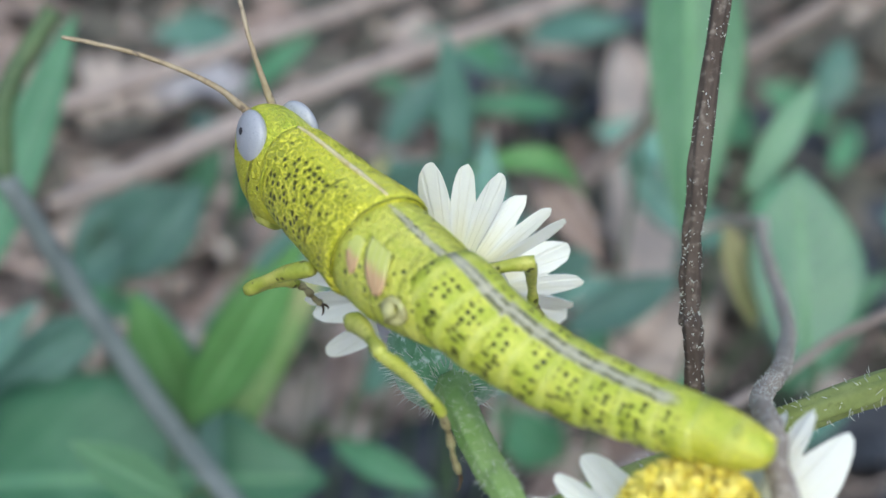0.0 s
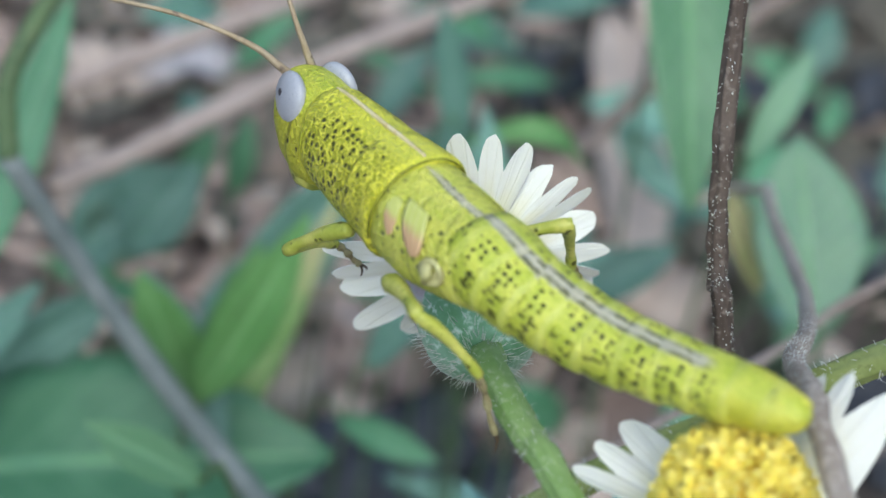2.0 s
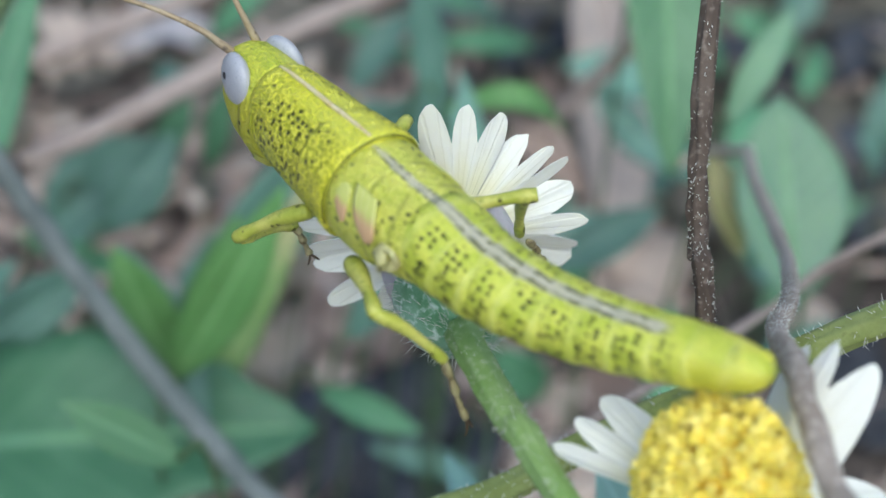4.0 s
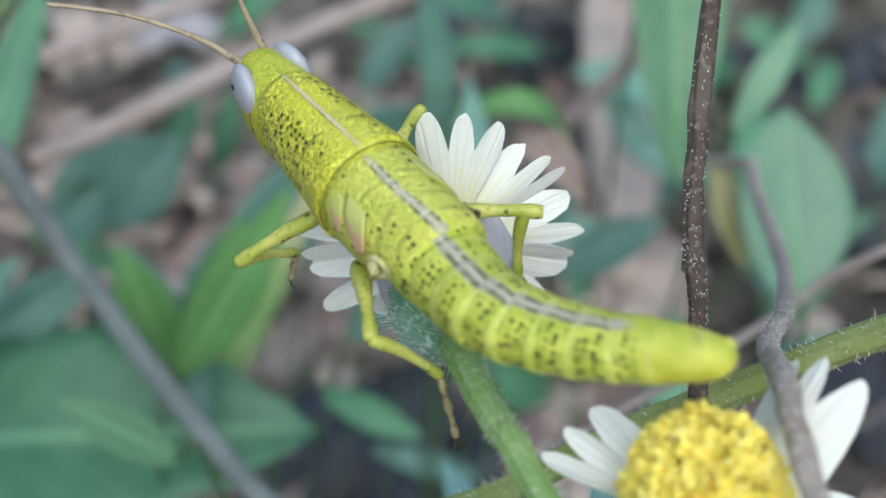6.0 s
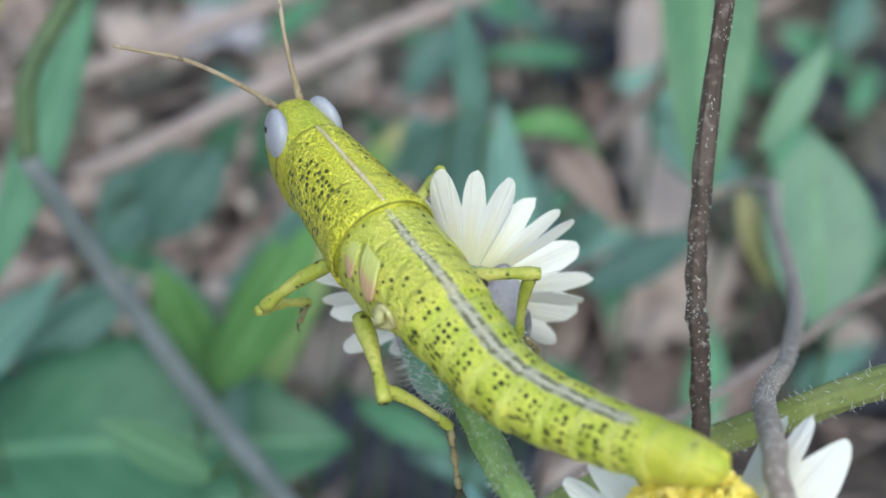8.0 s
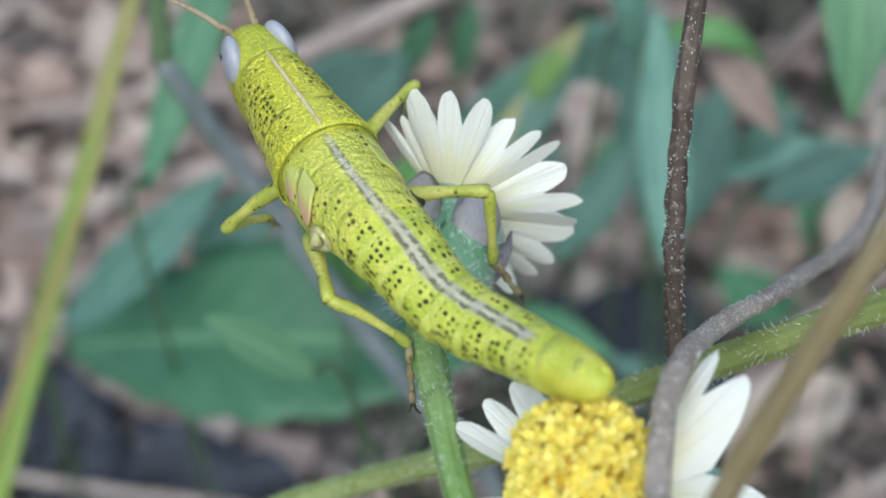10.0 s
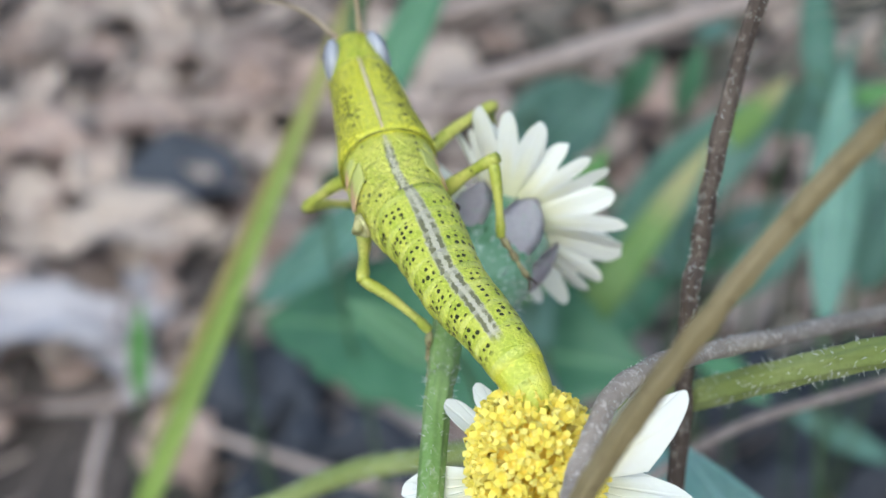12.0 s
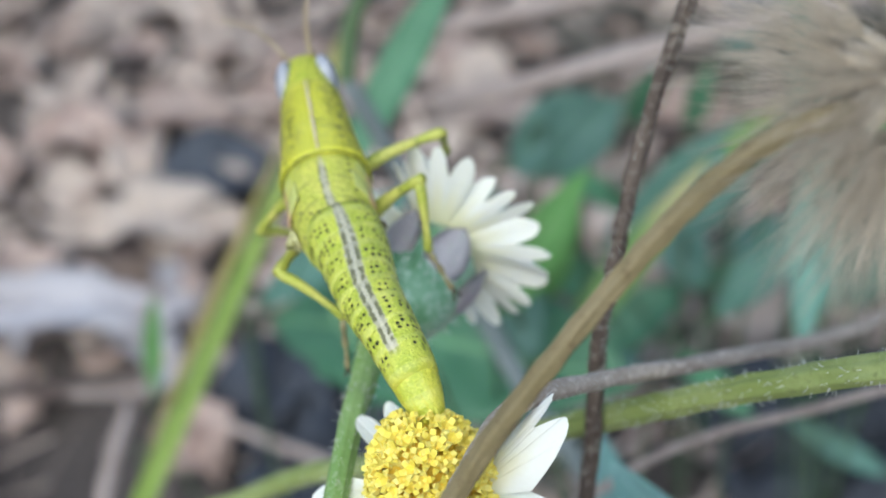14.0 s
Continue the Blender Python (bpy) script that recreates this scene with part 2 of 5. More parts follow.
def abdomen_skin(name, base, bright, pale, dot):
    """Rings with a pale smooth front, rows of dark dots behind it that draw out into dashes low on the flank, and a grey back stripe."""
    m, n, l, bsdf, vec, x, arc, side = skin_parts(name)

    def f(op, a, b=None):
        return math_node(n, l, op, a, b)

    def up(v, lo, hi):
        return ramp_node(n, l, v, lo, hi)

    def down(v, lo, hi):
        return f("SUBTRACT", 1.0, ramp_node(n, l, v, lo, hi))

    run = f("MULTIPLY", f("ADD", x, 4.6), -1.0)
    seg = f("FRACT", f("DIVIDE", f("ADD", run, 16.0), 1.6))
    n1, n2, n3 = (noise_node(n, l, vec, k) for k in (0.9, 4.0, 7.5))
    col = mix_node(n, l, up(n1, 0.35, 0.7), base, bright)
    col = mix_node(n, l, f("MULTIPLY", up(n3, 0.5, 0.62), 0.45), col, tuple(min(0.9, v * 1.2) for v in bright))
    col = mix_node(n, l, f("MULTIPLY", up(n2, 0.54, 0.7), 0.35), col, tuple(v * 0.62 for v in base))
    joint = down(seg, 0.05, 0.36)
    col = mix_node(n, l, f("MULTIPLY", f("MULTIPLY", joint, f("ADD", n1, 0.1)), 0.36), col, pale)
    col = mix_node(n, l, f("MULTIPLY", up(side, 1.95, 2.3), 0.5), col, (0.74, 0.70, 0.26))
    # round dots above, dashes below
    ragged = f("MULTIPLY", f("SUBTRACT", noise_node(n, l, vec, 6.0, 1.0), 0.5), 0.12)
    d1, p1, q1 = cells_node(n, l, f("MULTIPLY", f("ADD", f("ADD", run, 0.16), ragged), 2.5), f("MULTIPLY", f("SUBTRACT", arc, ragged), 2.75), 0.5)
    size = f("ADD", f("MULTIPLY", q1, 0.10), 0.20)
    soft = f("MULTIPLY", down(f("SUBTRACT", d1, size), -0.03, 0.06), f("GREATER_THAN", p1, 0.22))
    slant = f("ADD", run, f("MULTIPLY", arc, 0.28))
    d2, p2, _ = cells_node(n, l, f("MULTIPLY", slant, 1.25), f("MULTIPLY", arc, 3.1), 0.8)
    dash = f("MULTIPLY", down(d2, 0.20, 0.33), f("GREATER_THAN", p2, 0.06))
    low = up(side, 0.98, 1.3)
    rear = up(seg, 0.62, 0.70)
    body = f("MULTIPLY", up(seg, 0.20, 0.28), down(seg, 0.90, 0.97))
    marks = f("MAXIMUM", f("MULTIPLY", soft, f("MAXIMUM", f("SUBTRACT", 1.0, low), rear)), f("MULTIPLY", f("MULTIPLY", dash, low), 0.85))
    ends = f("MULTIPLY", up(x, -17.2, -16.6), 1.0)
    zone = f("MULTIPLY", f("MULTIPLY", up(side, 0.26, 0.36), down(side, 1.95, 2.25)), f("MULTIPLY", body, ends))
    marks = f("MULTIPLY", marks, zone)
    # grey stripe: two dark lanes beside a pale line, paler at each joint
    taper = f("ADD", f("MULTIPLY", down(x, -9.0, -2.0), 0.72), 0.36)
    near = f("ADD", f("DIVIDE", side, taper), f("MULTIPLY", f("SUBTRACT", n2, 0.5), 0.16))
    reach = up(x, -16.9, -16.0)
    inside = f("MULTIPLY", down(near, 0.14, 0.22), reach)
    lane = f("MULTIPLY", f("MULTIPLY", up(near, 0.035, 0.07), down(near, 0.13, 0.19)), f("MULTIPLY", f("ADD", up(seg, 0.15, 0.5), 0.35), up(noise_node(n, l, vec, 2.2), 0.3, 0.5)))
    lane = f("MULTIPLY", lane, f("ADD", f("MULTIPLY", down(x, -8.5, -4.6), 0.6), 0.4))
    grey = mix_node(n, l, f("MINIMUM", lane, 1.0), (0.54, 0.51, 0.41), (0.13, 0.12, 0.095))
    col = mix_node(n, l, f("MULTIPLY", inside, 0.88), col, grey)
    col = mix_node(n, l, f("MULTIPLY", f("MULTIPLY", down(near, 0.02, 0.055), reach), 0.6), col, (0.62, 0.59, 0.45))
    # amber flush towards the end of the body
    flush = f("MULTIPLY", f("MULTIPLY", down(x, -18.4, -16.4), up(side, 0.25, 0.9)), 0.32)
    col = mix_node(n, l, flush, col, (0.72, 0.58, 0.03))
    col = mix_node(n, l, marks, col, dot)
    l.new(col, bsdf.inputs["Base Color"])
    h = f("ADD", f("ADD", n2, f("MULTIPLY", n3, 0.5)), f("SUBTRACT", f("MULTIPLY", n1, 0.7), f("MULTIPLY", marks, 0.9)))
    bump_node(n, l, bsdf, h, 0.6, 0.00018)
    return m


def saddle_skin(name, base, bright, back, dot):
    """A saddle covered in bright winding wrinkles with dark pits between them; smoother along the back."""
    m, n, l, bsdf, vec, x, arc, side = skin_parts(name)

    def f(op, a, b=None):
        return math_node(n, l, op, a, b)

    def up(v, lo, hi):
        return ramp_node(n, l, v, lo, hi)

    def down(v, lo, hi):
        return f("SUBTRACT", 1.0, ramp_node(n, l, v, lo, hi))

    n1, n2 = noise_node(n, l, vec, 0.8), noise_node(n, l, vec, 2.7, 1.5)
    col = mix_node(n, l, up(n1, 0.35, 0.7), base, tuple((p + q) / 2 for p, q in zip(base, bright)))
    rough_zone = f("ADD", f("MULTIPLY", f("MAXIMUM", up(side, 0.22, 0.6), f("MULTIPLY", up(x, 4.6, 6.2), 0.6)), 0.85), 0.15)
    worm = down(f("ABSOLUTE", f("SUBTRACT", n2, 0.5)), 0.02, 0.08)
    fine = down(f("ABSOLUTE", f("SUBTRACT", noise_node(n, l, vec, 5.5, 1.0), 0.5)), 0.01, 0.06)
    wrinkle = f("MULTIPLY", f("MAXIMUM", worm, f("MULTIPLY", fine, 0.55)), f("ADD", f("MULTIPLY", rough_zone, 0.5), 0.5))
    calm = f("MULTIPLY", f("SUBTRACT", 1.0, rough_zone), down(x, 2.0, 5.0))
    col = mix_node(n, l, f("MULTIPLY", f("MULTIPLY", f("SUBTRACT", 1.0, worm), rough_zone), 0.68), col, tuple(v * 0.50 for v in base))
    col = mix_node(n, l, f("MULTIPLY", calm, 0.5), col, back)
    col = mix_node(n, l, f("MULTIPLY", wrinkle, 0.9), col, bright)
    d1, p1, q1 = cells_node(n, l, f("MULTIPLY", x, 2.5), f("MULTIPLY", arc, 2.5), 0.8)
    size = f("ADD", f("MULTIPLY", q1, 0.12), 0.19)
    pits = f("MULTIPLY", down(f("SUBTRACT", d1, size), -0.05, 0.09), f("GREATER_THAN", p1, f("ADD", f("MULTIPLY", down(x, 1.4, 3.0), 0.45), 0.32)))
    pits = f("MULTIPLY", f("MULTIPLY", pits, up(side, 0.30, 0.50)), f("MULTIPLY", up(x, 0.35, 0.8), down(x, 5.6, 6.3)))
    col = mix_node(n, l, f("MULTIPLY", pits, 0.95), col, dot)
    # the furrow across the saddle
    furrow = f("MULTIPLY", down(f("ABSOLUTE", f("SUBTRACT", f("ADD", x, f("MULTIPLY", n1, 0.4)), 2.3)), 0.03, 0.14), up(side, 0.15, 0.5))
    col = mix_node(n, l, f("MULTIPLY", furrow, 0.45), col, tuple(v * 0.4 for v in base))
    l.new(col, bsdf.inputs["Base Color"])
    h = f("ADD", f("MULTIPLY", wrinkle, 1.3), f("SUBTRACT", n1, f("ADD", f("MULTIPLY", pits, 1.5), furrow)))
    bump_node(n, l, bsdf, h, 0.7, 0.0004)
    return m


def bud_skin(name):
    """A wing bud: clear green where it leaves the back, flushed orange at its tip, veined lengthwise."""
    m, n, l, bsdf = nodes_of(name)
    at = n.new("ShaderNodeAttribute")
    at.attribute_name = "blade"
    xyz = n.new("ShaderNodeSeparateXYZ")
    l.new(at.outputs["Vector"], xyz.inputs[0])
    grain = noise_node(n, l, n.new("ShaderNodeTexCoord").outputs["Object"], 1500.0)
    u = math_node(n, l, "ADD", xyz.outputs[0], math_node(n, l, "MULTIPLY", math_node(n, l, "SUBTRACT", grain, 0.5), 0.25))
    col = mix_node(n, l, grain, (0.52, 0.57, 0.10), (0.68, 0.69, 0.22))
    col = mix_node(n, l, math_node(n, l, "MULTIPLY", ramp_node(n, l, u, 0.38, 0.66), 0.85), col, (0.70, 0.40, 0.25))
    fan = math_node(n, l, "ABSOLUTE", math_node(n, l, "SUBTRACT", math_node(n, l, "FRACT", math_node(n, l, "MULTIPLY", xyz.outputs[1], 2.0)), 0.5))
    vein = math_node(n, l, "SUBTRACT", 1.0, ramp_node(n, l, fan, 0.02, 0.10))
    col = mix_node(n, l, math_node(n, l, "MULTIPLY", vein, 0.4), col, (0.70, 0.68, 0.40))
    edge = ramp_node(n, l, math_node(n, l, "ABSOLUTE", xyz.outputs[1]), 0.86, 0.98)
    col = mix_node(n, l, math_node(n, l, "MULTIPLY", edge, 0.3), col, (0.30, 0.27, 0.05))
    l.new(col, bsdf.inputs["Base Color"])
    bsdf.inputs["Roughness"].default_value = 0.38
    bump_node(n, l, bsdf, math_node(n, l, "ADD", vein, grain), 0.5, 0.0001)
    return m


def petal_surface(name):
    """White ray: faint lengthwise veins, cream at its foot."""
    m, n, l, bsdf = nodes_of(name)
    at = n.new("ShaderNodeAttribute")
    at.attribute_name = "blade"
    xyz = n.new("ShaderNodeSeparateXYZ")
    l.new(at.outputs["Vector"], xyz.inputs[0])
    grain = noise_node(n, l, n.new("ShaderNodeTexCoord").outputs["Object"], 1800.0)
    col = mix_node(n, l, grain, (0.86, 0.87, 0.80), (0.91, 0.92, 0.86))
    across = math_node(n, l, "ADD", math_node(n, l, "MULTIPLY", xyz.outputs[1], 3.0), math_node(n, l, "MULTIPLY", grain, 0.12))
    fold = math_node(n, l, "ABSOLUTE", math_node(n, l, "SUBTRACT", math_node(n, l, "FRACT", across), 0.5))
    vein = math_node(n, l, "SUBTRACT", 1.0, ramp_node(n, l, fold, 0.03, 0.14))
    foot = math_node(n, l, "SUBTRACT", 1.0, ramp_node(n, l, math_node(n, l, "ADD", xyz.outputs[0], math_node(n, l, "MULTIPLY", grain, 0.1)), 0.12, 0.78))
    col = mix_node(n, l, math_node(n, l, "MULTIPLY", foot, 0.66), col, (0.85, 0.79, 0.42))
    col = mix_node(n, l, math_node(n, l, "MULTIPLY", vein, math_node(n, l, "ADD", math_node(n, l, "MULTIPLY", foot, 0.35), 0.08)), col, (0.74, 0.72, 0.50))
    l.new(col, bsdf.inputs["Base Color"])
    bsdf.inputs["Roughness"].default_value = 0.55
    bsdf.inputs["Subsurface Weight"].default_value = 0.25
    bsdf.inputs["Subsurface Radius"].default_value = (0.0008, 0.0008, 0.0006)
    bump_node(n, l, bsdf, math_node(n, l, "SUBTRACT", grain, vein), 0.4, 0.00008)
    return m


def leg_skin(name):
    """Leg skin: yellow-green, flecked with small dark dots."""
    m = surface(name, (0.40, 0.45, 0.06), (0.62, 0.61, 0.15), (0.30, 0.34, 0.05), coarse=650, fine=2500, rough=0.38, bump=0.5, vary=0.06)
    n, l = m.node_tree.nodes, m.node_tree.links
    bsdf = n["Principled BSDF"]
    dots = n.new("ShaderNodeTexVoronoi")
    dots.inputs["Scale"].default_value = 1700.0
    l.new(n.new("ShaderNodeTexCoord").outputs["Object"], dots.inputs["Vector"])
    pick = n.new("ShaderNodeSeparateColor")
    l.new(dots.outputs["Color"], pick.inputs[0])
    spot = math_node(n, l, "MULTIPLY", math_node(n, l, "SUBTRACT", 1.0, ramp_node(n, l, dots.outputs["Distance"], 0.22, 0.32)), math_node(n, l, "GREATER_THAN", pick.outputs[0], 0.35))
    old = bsdf.inputs["Base Color"].links[0].from_socket
    l.new(mix_node(n, l, math_node(n, l, "MULTIPLY", spot, 0.85), old, (0.06, 0.06, 0.012)), bsdf.inputs["Base Color"])
    return m


DOT = (0.035, 0.042, 0.008)
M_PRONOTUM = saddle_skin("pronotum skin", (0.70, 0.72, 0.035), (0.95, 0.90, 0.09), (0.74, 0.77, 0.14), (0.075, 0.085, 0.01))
M_ABDOMEN = abdomen_skin("abdomen skin", (0.46, 0.54, 0.05), (0.69, 0.71, 0.11), (0.73, 0.75, 0.29), DOT)
M_SPUR = surface("tail spur", (0.62, 0.62, 0.06), (0.74, 0.72, 0.12), (0.50, 0.50, 0.05), coarse=900, fine=3000, rough=0.35, bump=0.2, vary=0.0)
M_THORAX = skin_surface("thorax skin", (0.65, 0.71, 0.085), (0.87, 0.86, 0.16), (0.10, 0.12, 0.03), 1.6, 0.14, 0.4, 1.6, stripe=True, net=0.7)
M_HEAD = skin_surface("head skin", (0.52, 0.60, 0.04), (0.74, 0.76, 0.08), DOT, 1.0, 0.08, 0.8, 1.6, net=0.55, cheek=0.8)
M_LEG = leg_skin("leg skin")
M_TARSUS = surface("foot", (0.36, 0.33, 0.17), (0.24, 0.20, 0.10), (0.10, 0.075, 0.04), coarse=1500, fine=3500, rough=0.45, vary=0.1)
M_KEEL = surface("keel", (0.68, 0.58, 0.30), (0.74, 0.66, 0.42), (0.54, 0.42, 0.20), coarse=700, fine=2600, rough=0.5, vary=0.05)
M_CLAW = surface("claw", (0.06, 0.04, 0.022), (0.10, 0.07, 0.04), rough=0.35, vary=0.1)
M_EYE = surface("eye", (0.42, 0.43, 0.48), (0.50, 0.51, 0.55), (0.30, 0.31, 0.36), coarse=500, fine=9000, rough=0.28, bump=0.08, vary=0.04, spec=0.5)
M_PUPIL = surface("pupil", (0.025, 0.025, 0.03), (0.04, 0.04, 0.05), rough=0.3, bump=0, vary=0.0)
M_ANTENNA = surface("antenna", (0.38, 0.29, 0.18), (0.48, 0.39, 0.27), (0.16, 0.12, 0.09), coarse=700, fine=2600, rough=0.55, vary=0.1)
M_BUD = bud_skin("wing bud")
M_COLLAR = surface("collar crease", (0.34, 0.37, 0.03), (0.50, 0.50, 0.06), (0.20, 0.21, 0.02), coarse=900, fine=3000, rough=0.5, vary=0.05)
M_RIM = surface("saddle rim", (0.22, 0.23, 0.02), (0.36, 0.37, 0.04), (0.12, 0.12, 0.02), coarse=900, fine=3000, rough=0.5, vary=0.05)
M_STUMP = surface("leg scar", (0.50, 0.48, 0.22), (0.34, 0.31, 0.14), (0.60, 0.60, 0.28), coarse=900, fine=4000, rough=0.6, vary=0.05)
M_PETAL = petal_surface("petal")
M_FLORET = surface("floret", (0.91, 0.76, 0.11), (0.93, 0.84, 0.28), (0.88, 0.66, 0.05), coarse=900, fine=2200, rough=0.45, bump=0.15, glow=0.25, vary=0.06, grain=0.2)
M_DISC = surface("disc core", (0.78, 0.54, 0.05), (0.66, 0.42, 0.03), coarse=800, fine=3000, rough=0.7)
M_BRACT = surface("green bract", (0.10, 0.25, 0.11), (0.22, 0.40, 0.26), (0.48, 0.59, 0.52), coarse=500, fine=2500, rough=0.6, bump=0.5, sheen=0.3)
M_BRACT2 = surface("mauve bract", (0.78, 0.70, 0.76), (0.84, 0.80, 0.83), (0.66, 0.68, 0.65), coarse=400, fine=2500, rough=0.6, bump=0.4)
M_DRYBRACT = surface("dry bract", (0.22, 0.14, 0.08), (0.34, 0.24, 0.14), (0.12, 0.07, 0.04), coarse=400, fine=2500, rough=0.8)
M_STEM = surface("green stem", (0.20, 0.35, 0.085), (0.28, 0.42, 0.15), (0.38, 0.47, 0.27), coarse=250, fine=2200, rough=0.55, bump=0.45, vary=0.05)
M_STEM2 = surface("olive green stem", (0.25, 0.31, 0.09), (0.37, 0.43, 0.17), (0.20, 0.24, 0.08), coarse=250, fine=2200, rough=0.6, bump=0.45, vary=0.05)
M_SHOOT = surface("dull green shoot", (0.08, 0.13, 0.06), (0.12, 0.19, 0.08), (0.16, 0.19, 0.10), coarse=200, fine=1500, rough=0.6, vary=0.05)
M_RIB = surface("leaf rib", (0.16, 0.32, 0.15), (0.20, 0.37, 0.19), coarse=250, fine=2200, rough=0.5, bump=0.2, vary=0.1)
M_LEAFSTALK = surface("leafstalk", (0.07, 0.13, 0.06), (0.10, 0.16, 0.08), coarse=250, fine=2200, rough=0.6, bump=0.3)
M_BROWN = surface("brown stem", (0.075, 0.054, 0.042), (0.125, 0.095, 0.075), (0.21, 0.175, 0.145), coarse=300, fine=2400, rough=0.75, bump=0.8, vary=0.05)
M_GREY = surface("grey dry stem", (0.33, 0.275, 0.23), (0.43, 0.365, 0.31), (0.61, 0.55, 0.50), coarse=300, fine=2600, rough=0.85, bump=0.9, vary=0.05)
M_DUN = surface("dun dry stem", (0.23, 0.185, 0.165), (0.32, 0.265, 0.24), (0.40, 0.35, 0.32), coarse=300, fine=2600, rough=0.85, bump=0.6, vary=0.05)
M_OLIVE = surface("brown olive stem", (0.22, 0.175, 0.085), (0.29, 0.235, 0.13), (0.15, 0.11, 0.055), coarse=260, fine=2200, rough=0.55, bump=0.6, vary=0.05)
M_DARK = surface("blue grey stem", (0.16, 0.19, 0.19), (0.23, 0.26, 0.26), coarse=200, fine=1500, rough=0.7, vary=0.05)
M_STRAW = surface("straw", (0.44, 0.355, 0.31), (0.54, 0.445, 0.395), (0.28, 0.21, 0.17), coarse=120, fine=900, rough=0.8, vary=0.2)
M_HAIR = surface("hair", (0.62, 0.64, 0.58), (0.70, 0.72, 0.68), rough=0.5, bump=0, vary=0.1, glow=0.2)
M_PAPPUS = surface("seed plumes", (0.58, 0.50, 0.39), (0.70, 0.62, 0.50), (0.40, 0.32, 0.22), rough=0.7, bump=0, vary=0.25)
M_DEAD = surface("dead leaf", (0.36, 0.265, 0.225), (0.49, 0.385, 0.335), (0.21, 0.145, 0.115), coarse=60, fine=600, rough=0.85, vary=0.45)
M_DEADPALE = surface("pale dead leaf", (0.50, 0.42, 0.36), (0.58, 0.49, 0.43), (0.36, 0.27, 0.21), coarse=60, fine=500, rough=0.85, vary=0.2)
# litter coloured dark to stand for shade and dark soil
M_SHADED = surface("shade-toned litter", (0.115, 0.11, 0.09), (0.16, 0.145, 0.12), (0.08, 0.075, 0.06), coarse=60, fine=500, rough=0.9, vary=0.3)
M_ASH = surface("ash grey scrap", (0.40, 0.38, 0.40), (0.52, 0.50, 0.52), (0.28, 0.25, 0.25), coarse=60, fine=500, rough=0.9, vary=0.15)
M_SLATE = surface("slate dark", (0.05, 0.055, 0.07), (0.08, 0.09, 0.11), (0.03, 0.03, 0.035), coarse=60, fine=500, rough=0.8, vary=0.3)
M_SOIL = surface("soil", (0.07, 0.06, 0.055), (0.13, 0.11, 0.10), (0.03, 0.027, 0.027), coarse=45, fine=420, rough=0.95, bump=1.0, vary=0.0)
L_DEEP = leaf_surface("deep green leaf", (0.066, 0.19, 0.096), (0.10, 0.245, 0.132))
L_BLUE = leaf_surface("pale blue green leaf", (0.15, 0.30, 0.29), (0.20, 0.36, 0.35))
L_SAGE = leaf_surface("sage green leaf", (0.085, 0.195, 0.095), (0.125, 0.245, 0.13))
L_PALE = leaf_surface("pale sage leaf", (0.16, 0.29, 0.19), (0.20, 0.34, 0.21))
L_WILT = leaf_surface("wilted leaf", (0.26, 0.28, 0.10), (0.36, 0.34, 0.17))
L_TEAL = leaf_surface("blue green leaf", (0.095, 0.205, 0.16), (0.14, 0.27, 0.215))
L_BRIGHT = leaf_surface("fresh green leaf", (0.09, 0.22, 0.06), (0.13, 0.28, 0.09))
L_GRASS = leaf_surface("grass blade", (0.14, 0.26, 0.06), (0.20, 0.32, 0.10), withered=(0.36, 0.34, 0.16))
L_BLADE = leaf_surface("withering grass blade", (0.15, 0.24, 0.035), (0.21, 0.29, 0.06), withered=(0.30, 0.27, 0.10))
L_YELLOW = leaf_surface("yellowing grass", (0.40, 0.36, 0.12), (0.46, 0.38, 0.18))


# ---- building helpers, in millimetres ----
def mesh_object(name, bm, material, smooth=True):
    me = bpy.data.meshes.new(name)
    bm.normal_update()
    bm.to_mesh(me)
    bm.free()
    me.materials.append(material)
    if smooth:
        me.polygons.foreach_set("use_smooth", [True] * len(me.polygons))
    return new(name, me)


def part(name, bm, material, parent, label="", smooth=True):
    ob = mesh_object(name, bm, material, smooth)
    ob.parent = parent
    return tagged(ob, label)


def thing(name, label, category, group="", at=(0, 0, 0)):
    ob = new(name)
    ob.empty_display_size = 0.002
    ob.matrix_world = Matrix.Translation(Vector(at) * MM)
    return tagged(ob, label, category, group)


def spline(points, count):
    """Catmull-Rom through the points."""
    p = [Vector(q) for q in points]
    p = [2 * p[0] - p[1]] + p + [2 * p[-1] - p[-2]]
    out, spans = [], len(p) - 3
    for i in range(count):
        u = i / (count - 1) * spans
        k = min(int(u), spans - 1)
        t = u - k
        a, b, c, d = p[k:k + 4]
        out.append(0.5 * (2 * b + (c - a) * t + (2 * a - 5 * b + 4 * c - d) * t * t + (3 * b - a - 3 * c + d) * t ** 3))
    return out


